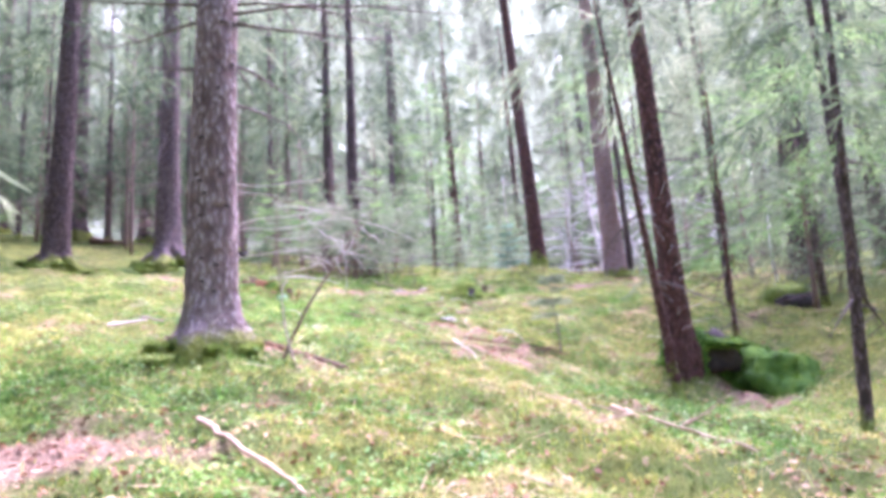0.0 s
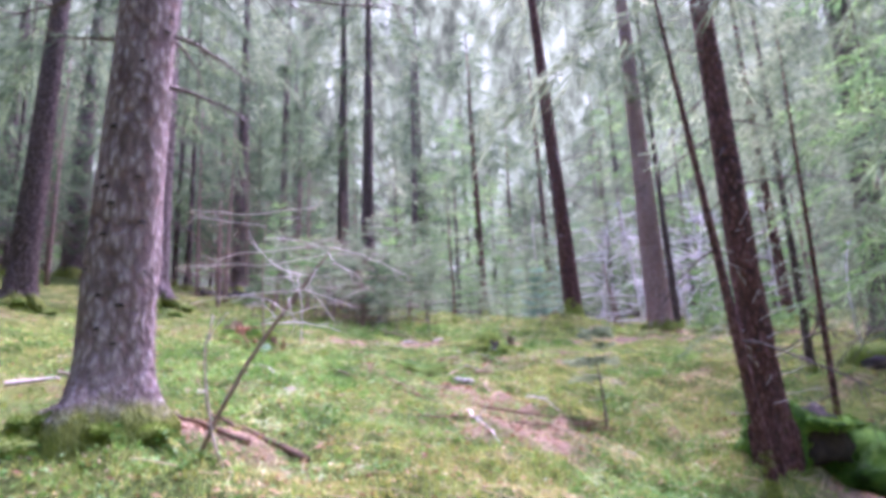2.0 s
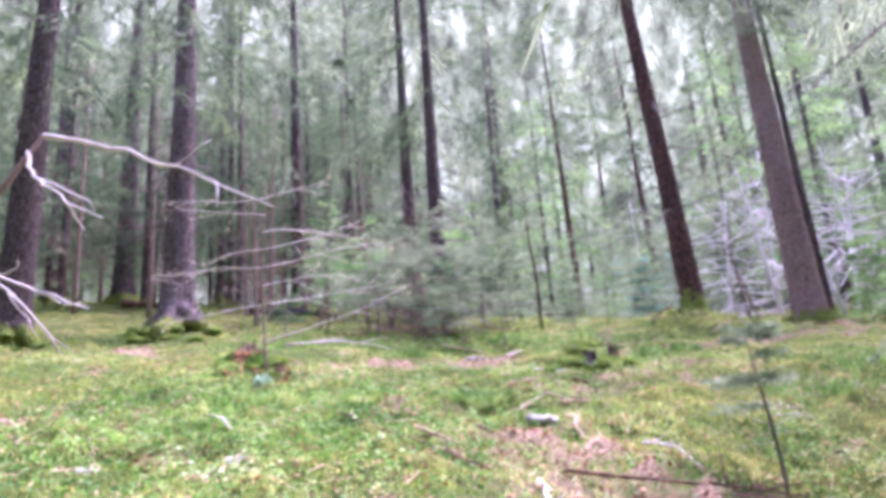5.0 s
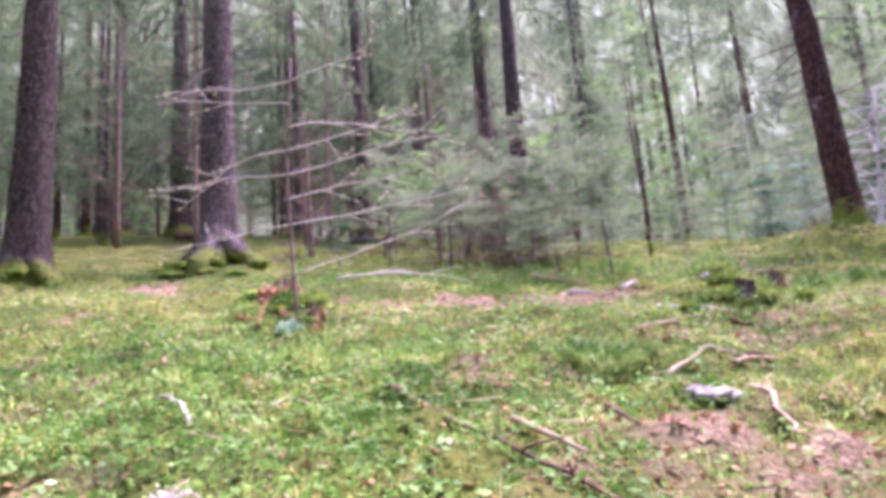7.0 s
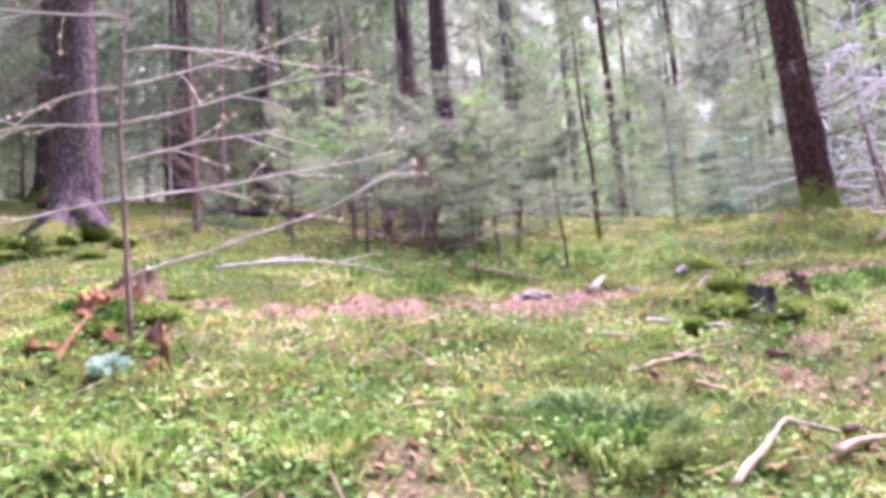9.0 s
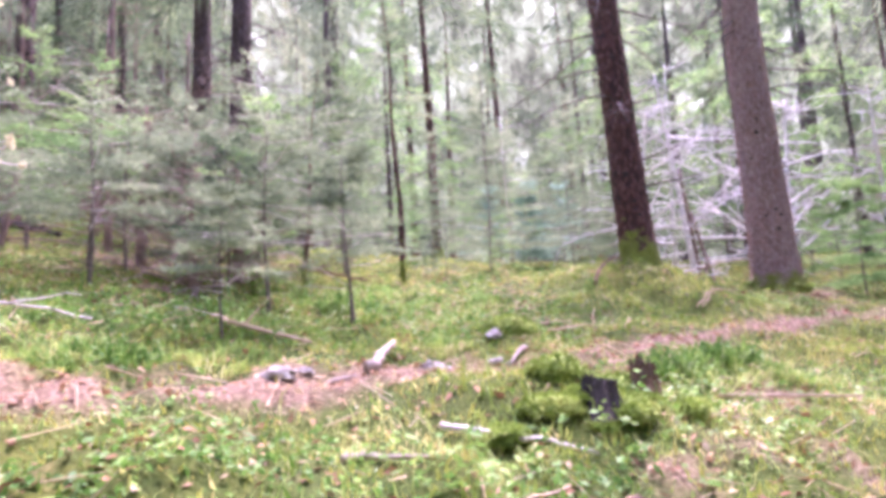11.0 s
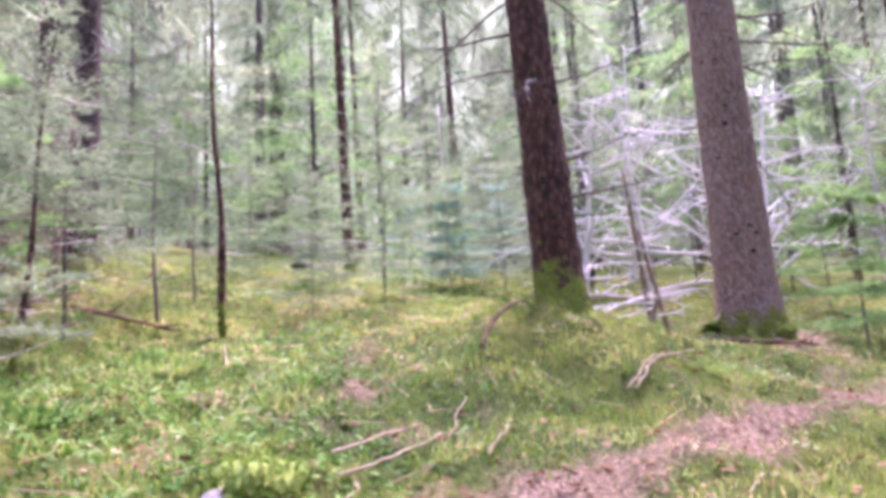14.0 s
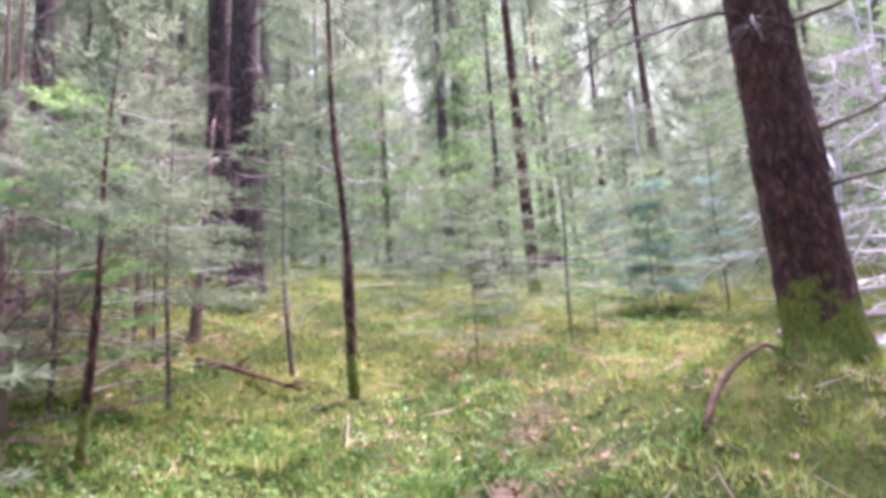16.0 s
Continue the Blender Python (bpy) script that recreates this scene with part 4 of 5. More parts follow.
def snag():
    r = np.random.default_rng(440)
    t = thing("dead_sapling", -1.64, 7.57, "leaning dead sapling with pale curling twigs at its top", "dead sapling")
    stem = np.array([(-0.06, 0.03, -0.1), (0.10, 0.03, 0.26), (0.30, 0.03, 0.62), (0.50, 0.03, 0.91), (0.68, 0.03, 1.15), (0.80, 0.03, 1.31), (0.92, 0.03, 1.46)])
    part("stem", Shape().tube(stem, np.array([19, 17, 16, 14, 12, 9, 5]) / 1000, 9).mesh("stem", BROWN_TWIG), t, "brown leaning stem")
    small = bowed((0.16, 0.0, -0.1), (0.02, -0.02, 0.45), (0.05, -0.02, 0.98), 10, 0.006, r)
    part("side_stem", Shape().tube(small, np.linspace(0.013, 0.006, 10), 7).mesh("side_stem", TWIG_WEATHER), t, "weathered side stem")
    part("twig", Shape().tube(bowed((0.03, -0.02, 0.8), (0.09, 0, 0.92), (0.15, 0.02, 1.0)), np.linspace(0.006, 0.003, 12), 5).mesh("twig", TWIG_PALE), t, "bleached curling twig")
    rows = [((0.68, 0.03, 1.26), (0.42, 0.10, 1.40), (0.24, 0.16, 1.66), 0.008), ((0.66, 0.0, 1.24), (0.71, -0.06, 0.96), (0.70, -0.08, 0.70), 0.007), ((0.60, 0.02, 1.09), (0.62, -0.03, 0.99), (0.68, -0.05, 0.88), 0.007),
            ((0.71, 0.03, 1.15), (0.81, 0.10, 1.07), (0.90, 0.18, 0.92), 0.006), ((0.55, 0.03, 1.0), (0.40, 0.0, 1.09), (0.20, -0.08, 1.10), 0.006), ((0.50, 0.03, 0.94), (0.42, 0.06, 1.03), (0.31, 0.10, 1.07), 0.005),
            ((0.80, 0.03, 1.31), (0.69, -0.04, 1.13), (0.58, 0.0, 1.34), 0.007), ((0.92, 0.03, 1.46), (1.20, 0.08, 1.37), (1.50, 0.12, 1.22), 0.007), ((0.88, 0.03, 1.42), (0.98, -0.03, 1.30), (1.16, -0.05, 1.18), 0.006), ((0.71, 0.03, 1.15), (0.86, 0.0, 1.09), (1.14, -0.05, 0.97), 0.006)]
    for n, (a, b, c, thick) in enumerate(rows):
        line = bowed(a, b, c, 14, 0.003, r)
        part("twig", Shape().tube(line, np.linspace(thick, 0.0022, 14), 6).mesh("twig", TWIG_PALE), t, "bleached curling twig")
        for q in (6, 10):
            fork = crooked(r, line[q], line[q + 2] - line[q] + r.normal(0, 0.02, 3), r.uniform(0.08, 0.2), 6, 0.22)
            part("twig", Shape().tube(fork, np.linspace(0.0035, 0.0015, 6), 4).mesh("twig", TWIG_PALE), t, "bleached curling twig")


snag()


# ---- bare broadleaf sapling with buds ----
def budding():
    r = np.random.default_rng(441)
    t = thing("bare_sapling", -3.15, 14.5, "bare broadleaf sapling with long pale twigs and buds", "sapling")
    stem = crooked(r, (0, 0, -0.1), (-0.03, 0, 1), 2.7, 12, 0.03)
    part("stem", Shape().tube(stem, np.linspace(0.020, 0.006, 12), 8).mesh("stem", BROWN_TWIG), t, "thin brown upright stem")
    for k, (h, ang, l, up) in enumerate([(0.35, 8, 1.9, 0.16), (0.75, 20, 1.7, 0.10), (1.0, -20, 1.3, 0.06), (1.3, 10, 1.6, 0.06), (1.4, 185, 1.3, 0.06), (1.6, 0, 1.3, 0.10), (1.7, 170, 1.4, 0.03), (1.95, 25, 1.4, 0.08), (2.05, 200, 1.3, 0.08), (0.9, 190, 1.2, -0.02), (2.3, -30, 1.2, 0.12), (2.4, 175, 1.3, 0.1)]):
        s = Shape()
        a = radians(ang)
        base = stem[min(11, int(h / 2.7 * 11) + 1)]
        line = crooked(r, base, (math.cos(a), math.sin(a) * 0.6, up), l, 14, 0.06, 0.0, 0.0)
        s.tube(line, np.linspace(0.010, 0.003, 14), 5)
        tips = [line[-1]]
        for q in range(4, 13, 2):
            tw = crooked(r, line[q], (math.cos(a), r.normal(0, 0.7), r.normal(0.05, 0.35)), l * r.uniform(0.12, 0.3), 6, 0.1)
            s.tube(tw, np.linspace(0.005, 0.002, 6), 4)
            tips.append(tw[-1])
            tips.append(tw[3])
        br = part("branch", s.mesh("branch", TWIG_PALE), t, "long pale bare branch")
        v = []
        for p in tips:
            for _ in range(4):
                d, e = r.normal(0, 1, 3), r.normal(0, 1, 3)
                d, e = d / np.linalg.norm(d) * 0.02, e / np.linalg.norm(e) * 0.012
                v += [p - e, p + d, p + e, p - d]
        tagged(part("bud_cluster", mesh_object("bud_cluster", v, np.arange(len(v)).reshape(-1, 4), BUDS), br, "pale opening buds"), kind="stuff")


budding()


# ---- stumps, stones, logs and sticks ----
def lump_thing(name, x, y, size, material, label, category, seed, sink=0.3, turn=0.0):
    ob = new(name, rock_mesh(name, np.random.default_rng(seed), size, material, 0.36 if material == STONE else 0.55 if material == WOOD_ORANGE else 0.3 if material == MOSS_DEEP else 0.22))
    ob.matrix_world = pose(x, y, float(ground_z(x, y)) + size[2] * (0.35 - sink), 0, 0, turn)
    if material in (MOSS, MOSS_DEEP):
        shaggy(ob, max(size), FROND_DEEP if material == MOSS_DEEP else FROND_LIGHT, seed)
    return tagged(ob, label, category)


def stump(x, y, radius, height, seed, label, wood=WOOD_ROT, moss=1.0, z=None):
    r = np.random.default_rng(seed)
    t = thing("tree_stump", x, y, label, "stump", z=z)
    sides, v, f = 34, [], []
    jag = [height * (0.62 + 0.25 * math.sin(2 * math.pi * k / sides + seed) + 0.16 * r.uniform(-1, 1)) for k in range(sides)]
    for lev in range(5):
        for k in range(sides):
            a = 2 * math.pi * k / sides
            h = -0.15 + (jag[k] + 0.15) * lev / 4
            q = radius * (0.72 + 0.85 * (1 - lev / 4) ** 1.6 + 0.14 * math.sin(5 * a + seed) + r.normal(0, 0.05))
            v.append((q * math.cos(a), q * math.sin(a), h))
    for k in range(sides):
        a = 2 * math.pi * k / sides
        v.append((0.42 * radius * math.cos(a), 0.42 * radius * math.sin(a), height * (0.38 + 0.12 * math.sin(3 * a))))
    v.append((0, 0, height * 0.18))
    for lev in range(5):
        for k in range(sides):
            j = (k + 1) % sides
            f.append((lev * sides + k, lev * sides + j, (lev + 1) * sides + j, (lev + 1) * sides + k))
    me = bpy.data.meshes.new("stump")
    me.from_pydata(v, [], f + [(5 * sides + k, 5 * sides + (k + 1) % sides, 6 * sides) for k in range(sides)])
    me.materials.append(wood)
    part("wood", me, t, "jagged rotten wood")
    for k in range(int(5 * moss)):
        a = r.uniform(0, 6.28)
        c = part("moss_cushion", rock_mesh("moss_cushion", r, (radius * r.uniform(0.5, 0.9), radius * r.uniform(0.5, 0.9), radius * r.uniform(0.16, 0.3)), MOSS, 0.2), t, "yellow-green moss", pose(radius * 1.3 * math.cos(a), radius * 1.3 * math.sin(a), float(ground_z(x + radius * 1.3 * math.cos(a), y + radius * 1.3 * math.sin(a))) - t.location.z - 0.02, 0, 0, r.uniform(0, 360)))
        shaggy(c, 0.5 * radius, FROND_LIGHT, seed + k)
    return t


stump(1.16, 16.28, 0.085, 0.23, 450, "broken grey-brown stump with mossy foot", WOOD_ROT, 0.8)
stump(0.84, 16.06, 0.10, 0.09, 451, "low black rotten stump in moss", WOOD_BLACK, 0.8)
for n, (sx, sy, a, b, c) in enumerate([(0.55, 16.0, 0.15, 0.11, 0.06), (0.99, 16.02, 0.12, 0.10, 0.07), (1.33, 16.2, 0.14, 0.11, 0.06), (0.68, 16.35, 0.17, 0.13, 0.09), (1.0, 16.4, 0.2, 0.14, 0.09), (1.55, 16.5, 0.16, 0.12, 0.05), (0.3, 15.85, 0.12, 0.09, 0.05)]):
    lump_thing("moss_cushion", sx, sy, (a, b, c), MOSS, "yellow-green moss cushion round the broken stumps", "moss", 830 + n, turn=40.0 * n)
stump(-3.6, 14.95, 0.22, 0.22, 452, "mossy rotten stump with orange-brown wood", WOOD_ORANGE, 2.0)
for n, (sx, sy, a, b, c) in enumerate([(-3.75, 14.75, 0.22, 0.16, 0.15), (-3.4, 14.78, 0.18, 0.14, 0.15), (-3.2, 14.95, 0.25, 0.2, 0.16), (-3.9, 14.95, 0.2, 0.16, 0.12)]):
    lump_thing("moss_cushion", sx, sy, (0.8 * a, 0.8 * b, 0.7 * c), MOSS_DEEP if n % 2 else MOSS, "olive moss cushion on the rotten stump", "moss", 840 + n, turn=55.0 * n)
for n, (sx, sy, a, c) in enumerate([(-3.66, 14.70, 0.11, 0.10), (-3.45, 14.66, 0.07, 0.08), (-3.88, 14.66, 0.08, 0.07), (-3.3, 14.5, 0.06, 0.06), (-3.52, 14.2, 0.08, 0.05), (-2.85, 14.2, 0.08, 0.06), (-2.72, 14.13, 0.03, 0.17)]):
    tagged(lump_thing("rotten_wood", sx, sy, (a, 0.7 * a, c), WOOD_ORANGE, "crumbling orange-brown rotten wood in the moss", "rotten wood", 890 + n, 0.25, 63.0 * n), group="rotten wood pieces")
stump(-2.98, 14.45, 0.06, 0.17, 453, "small orange-brown splintered stump")
stump(-4.35, 16.3, 0.3, 0.3, 454, "low moss-covered rotten stump")


lump_thing("boulder", 5.35, 11.6, (0.82, 0.6, 0.58), MOSS_DEEP, "round boulder covered in deep green moss", "boulder", 460)
lump_thing("boulder", 4.55, 11.9, (0.5, 0.4, 0.4), MOSS_DEEP, "small boulder covered in deep green moss", "boulder", 461)
lump_thing("root_mound", 3.95, 11.45, (0.42, 0.36, 0.60), MOSS_DEEP, "mossy mound of roots under the dark spruce", "root", 464)
lump_thing("root_hollow", 4.45, 11.42, (0.36, 0.26, 0.46), WOOD_BLACK, "black rotten root beside the dark spruce", "root", 465, -0.2)
lump_thing("moss_cushion", 4.42, 11.36, (0.42, 0.26, 0.13), MOSS_DEEP, "deep green moss lying over the black root", "moss", 466, -3.6)
lump_thing("upturned_root", 8.7, 17.5, (0.75, 0.5, 0.5), MOSS, "upturned root plate with dark soil and moss", "root", 462)
lump_thing("root_soil", 8.75, 17.15, (0.6, 0.3, 0.38), WOOD_BLACK, "dark earth under the upturned root", "root", 463)
for n, (sx, sy, size) in enumerate([(0.22, 13.08, 0.15), (-2.85, 10.8, 0.11), (-1.84, 11.0, 0.10), (-0.86, 16.57, 0.11), (-0.72, 16.72, 0.05), (0.58, 17.75, 0.07), (0.24, 17.5, 0.06), (0.06, 17.2, 0.08), (0.34, 17.36, 0.05), (0.68, 18.3, 0.09)]):
    tagged(lump_thing("stone", sx, sy, (size, size * 0.8, size * 0.5), STONE, "pale grey stone with white lichen in the moss", "stone", 470 + n, 0.35, 47.0 * n), group="stones")
lump_thing("flat_rock", 0.14, 30.5, (0.24, 0.18, 0.12), WOOD_BLACK, "flat dark grey rock in the grass", "rock", 490, 0.0)
lump_thing("moss_cushion", 0.82, 18.45, (0.22, 0.18, 0.13), MOSS, "yellow-green moss cushion over a stone", "moss", 491)
lump_thing("moss_cushion", -3.0, 7.55, (0.34, 0.26, 0.10), MOSS, "yellow-green moss cushion by the thick trunk", "moss", 493)
for n, (sx, sy, a) in enumerate([(-7.0, 18.75, 0.22), (-7.6, 18.55, 0.28), (-8.0, 18.9, 0.3), (-7.3, 17.6, 0.2), (-6.4, 18.6, 0.22), (-8.7, 16.4, 0.3), (-9.3, 16.3, 0.3), (-8.2, 17.5, 0.2)]):
    lump_thing("moss_cushion", sx, sy, (0.9 * a, 0.7 * a, 0.15 * a), MOSS, "bright moss cushion among the roots of old spruces", "moss", 850 + n, turn=70.0 * n)


def stick(x0, y0, x1, y1, radius, label, material=WOOD_TAN, seed=1, lift=0.02, arch=0.0, forks=0, bend=0.05, name="stick"):
    """A branch lying on the ground from one place to the other."""
    r = np.random.default_rng(seed)
    n = 14
    t = np.linspace(0, 1, n)
    wob = np.cumsum(r.normal(0, bend, n)) * 0.25 * min(1.0, math.hypot(x1 - x0, y1 - y0))
    wob = wob - wob[0] - (wob[-1] - wob[0]) * t
    l = math.hypot(x1 - x0, y1 - y0)
    nx, ny = -(y1 - y0) / l, (x1 - x0) / l
    xs, ys = x0 + (x1 - x0) * t + nx * wob, y0 + (y1 - y0) * t + ny * wob
    g = np.asarray(ground_z(xs, ys))
    line = np.stack([xs, ys, g[0] + (g[-1] - g[0]) * t + 0.35 * np.max(g - g[0] - (g[-1] - g[0]) * t) + 0.4 * np.maximum(g - g[0] - (g[-1] - g[0]) * t, 0) + lift + radius * 0.6 + arch * np.sin(math.pi * t)], 1)
    o = line[0].copy()
    ob = new(name, Shape().tube(line - o, radius * (1 - 0.55 * t) * (1 + 0.1 * r.normal(0, 1, n)), 8).mesh(name, material))
    ob.matrix_world = Matrix.Translation(o)
    for k in range(forks):
        q = r.integers(3, n - 2)
        w = np.array([(x1 - x0) / l + r.normal(0, 0.9), (y1 - y0) / l + r.normal(0, 0.9), r.uniform(0.0, 0.45)])
        fork = crooked(r, line[q] - o, w, l * r.uniform(0.12, 0.32), 6, 0.15)
        part("side_twig", Shape().tube(fork, np.linspace(radius * 0.5, radius * 0.15, 6), 5).mesh("side_twig", material), ob)
    return tagged(ob, label, "stick", "sticks on the ground")


TAN, GREYST, DARKST = "barkless tan stick lying on the moss", "weathered pale branch lying on the ground", "dark dead branch lying in needle litter"
stick(-1.85, 5.54, -0.80, 4.30, 0.028, TAN, seed=1, bend=0.12)
stick(1.78, 7.6, 2.3, 5.4, 0.025, "forked tan branch lying on the moss", seed=2, forks=5, lift=0.03)
stick(1.95, 6.9, 1.3, 6.3, 0.016, TAN, seed=3, forks=2, arch=0.03)
stick(1.38, 7.7, 1.42, 7.1, 0.014, TAN, seed=4, arch=0.05)
stick(-0.3, 10.4, 2.2, 12.5, 0.014, DARKST, WOOD_ROT, 5, forks=6, bend=0.1)
stick(0.25, 11.3, 0.55, 9.9, 0.013, GREYST, TWIG_PALE, 6, forks=3)
stick(-1.62, 12.65, -0.1, 11.4, 0.02, DARKST, WOOD_ROT, 7, forks=2)
stick(0.40, 11.7, 2.3, 12.6, 0.016, DARKST, WOOD_ROT, 8, forks=6, bend=0.1)
stick(1.1, 12.9, 1.5, 12.4, 0.012, "small heap of dry pale twigs", TWIG_PALE, 9, forks=7, arch=0.06)
stick(-0.77, 12.15, -0.40, 11.95, 0.022, TAN, seed=10)
stick(-0.35, 12.68, -0.18, 12.38, 0.018, TAN, WOOD_ROT, 11)
stick(0.44, 13.28, 0.58, 12.7, 0.02, TAN, seed=12, bend=0.1)
stick(-0.36, 16.72, -0.18, 17.6, 0.038, "barkless grey log lying across the trail edge", WOOD_GREY, 13, name="log", bend=0.06, forks=1)
stick(-1.55, 18.0, -0.75, 17.55, 0.024, TAN, seed=14, forks=2)
stick(0.84, 17.9, 0.64, 17.55, 0.022, GREYST, WOOD_GREY, 15, forks=2)
stick(-4.5, 9.75, -4.05, 9.95, 0.03, "cut pale log end lying in the moss", TWIG_PALE, 17, name="log")
stick(-1.1, 8.5, -2.2, 9.3, 0.035, "reddish root running from the thick spruce", WOOD_ROT, 18, name="root")
stick(-1.5, 8.25, -2.2, 8.3, 0.03, "reddish root running from the thick spruce", WOOD_ROT, 19, name="root")
stick(2.28, 20.6, 2.95, 21.45, 0.022, "arching bark-brown root over the mossy mound", WOOD_ROT, 20, arch=0.15, name="root", bend=0.03)
stick(3.3, 20.0, 4.2, 20.9, 0.010, TAN, seed=21, arch=0.05)
stick(1.2, 18.6, 1.8, 19.4, 0.012, TAN, seed=22)
stick(2.0, 18.9, 2.3, 19.6, 0.010, GREYST, STRAW, 23, arch=0.04)
stick(0.42, 13.65, 0.72, 13.95, 0.02, TAN, seed=24, forks=1)
stick(0.0, 15.9, 0.7, 15.7, 0.018, GREYST, TWIG_PALE, 26)
stick(-0.2, 14.6, 0.4, 15.1, 0.014, TAN, seed=27)
stick(-8.0, 24.5, -6.2, 24.1, 0.13, "black fallen log with moss in the stand", WOOD_BLACK, 28, forks=4, name="log")
stick(-7.2, 25.2, -5.6, 24.7, 0.09, "black fallen log with moss in the stand", WOOD_BLACK, 29, forks=3, name="log")
stick(-12.0, 24.5, -10.9, 24.8, 0.12, "dark broken log on the shaded floor", WOOD_ROT, 30, forks=2, name="log")
stick(5.2, 22.2, 6.4, 22.4, 0.03, DARKST, WOOD_ROT, 31, forks=3)
stick(3.9, 25.0, 5.6, 25.6, 0.04, "heap of bleached branches on the ground", TWIG_PALE, 32, forks=9, arch=0.1)
stick(4.6, 24.3, 6.2, 25.2, 0.03, "heap of bleached branches on the ground", TWIG_PALE, 33, forks=9, arch=0.15)
stick(5.6, 25.6, 8.0, 25.2, 0.035, "heap of bleached branches on the ground", TWIG_PALE, 34, forks=9, arch=0.3)
stick(-1.5, 22.4, -0.4, 22.0, 0.03, GREYST, WOOD_ROT, 35, forks=3)
stick(-4.0, 17.2, -2.4, 17.9, 0.02, GREYST, TWIG_PALE, 36, forks=5, arch=0.1)

stick(-0.03, 13.42, 0.30, 13.80, 0.022, TAN, WOOD_TAN, 101, bend=0.015)
stick(0.27, 13.77, 0.61, 14.06, 0.016, GREYST, WOOD_GREY, 102, bend=0.015)
stick(-0.45, 15.44, -0.08, 15.67, 0.020, GREYST, WOOD_GREY, 103, bend=0.015)
stick(-0.02, 14.90, 0.23, 14.81, 0.014, TAN, WOOD_TAN, 104)
stick(0.06, 14.53, 0.21, 14.40, 0.016, TAN, WOOD_TAN, 105)
stick(0.59, 15.06, 0.74, 15.36, 0.030, "reddish broken branch piece in the litter", WOOD_ROT, 106, forks=1)
stick(0.53, 13.89, 0.73, 14.06, 0.020, TAN, WOOD_ROT, 107)
stick(-2.84, 14.29, -3.14, 14.78, 0.018, "orange rotten wood piece beside the stump", WOOD_ORANGE, 108, arch=0.03)
stick(-3.23, 13.95, -3.58, 14.70, 0.018, "orange rotten wood piece beside the stump", WOOD_ORANGE, 109, arch=0.03)
stick(-2.19, 11.59, -2.60, 11.86, 0.010, GREYST, TWIG_PALE, 111, arch=0.06)
stick(1.16, 18.86, 1.71, 19.62, 0.012, TAN, WOOD_TAN, 112, bend=0.015)
stick(1.85, 19.43, 2.04, 19.92, 0.008, GREYST, STRAW, 113)
stick(3.23, 20.02, 4.04, 20.72, 0.012, TAN, WOOD_TAN, 114, arch=0.06)
stick(2.09, 17.30, 2.21, 17.09, 0.014, TAN, WOOD_TAN, 115)
stick(2.45, 17.52, 2.39, 17.14, 0.008, GREYST, STRAW, 116)
stick(1.84, 16.83, 2.73, 16.72, 0.014, TAN, WOOD_TAN, 117)
stick(-0.59, 16.60, -0.42, 16.68, 0.016, GREYST, WOOD_GREY, 118)
stick(-4.24, 10.24, -3.94, 10.31, 0.025, GREYST, WOOD_GREY, 120)

for n, (sx, sy, h, lx) in enumerate([(4.66, 22.8, 1.9, -0.10), (4.85, 22.75, 1.3, -0.22), (4.5, 22.6, 0.5, 0.4), (3.7, 33.0, 4.5, -0.02)]):
    t = thing("dead_sapling", sx, sy, "thin broken dead stem standing in the litter", "dead tree", "dead stems")
    part("stem", Shape().tube([(lx * z, 0, z) for z in np.linspace(-0.1, h, 8)], np.linspace(0.036, 0.022, 8), 8).mesh("stem", TWIG_PALE if n == 3 else BROWN_TWIG), t)
    for k in range(6):
        part("twig", PALE[k % 4], t, "", pose(lx * h * (0.4 + 0.1 * k), 0, h * (0.4 + 0.1 * k), 0, 0, 61 * k) @ Matrix.Diagonal((0.35, 0.35, 0.35, 1)))


bent = thing("dead_sapling", 8.95, 18.3, "pale bent barkless stem beside the upturned root", "dead tree", "dead stems")
part("stem", Shape().tube(bowed((0.12, 0, -0.1), (-0.06, 0, 1.5), (0.16, 0, 2.75)), np.linspace(0.045, 0.02, 12), 8).mesh("stem", TWIG_BONE), bent, "bleached bent stem")


# ---- low shrubs ----
def shrub(x, y, size, seed, label, material, height=0.24, name="bilberry_shrub"):
    r = np.random.default_rng(seed)
    st, wy = [], []
    for k in range(80):
        a, q = r.uniform(0, 6.28), size * math.sqrt(r.uniform())
        st.append((q * math.cos(a), q * math.sin(a) * 0.8, -0.03))
        wy.append((0.25 * q * math.cos(a) + r.normal(0, 0.05), 0.25 * q * math.sin(a) + r.normal(0, 0.05), height * r.uniform(0.5, 1.1) * (1 - 0.5 * q / size)))
    big = 1.0 + 1.4 * (height > 0.5)
    v = needle_tris(r, np.array(st), np.array(wy), 44, 0.03 * big, 0.008 * big, 0.8)
    ob = new(name, mesh_object(name, v, np.arange(len(v)).reshape(-1, 3), material))
    ob.matrix_world = pose(x, y, float(ground_z(x, y)))
    return tagged(ob, label, "shrub", "low shrubs")


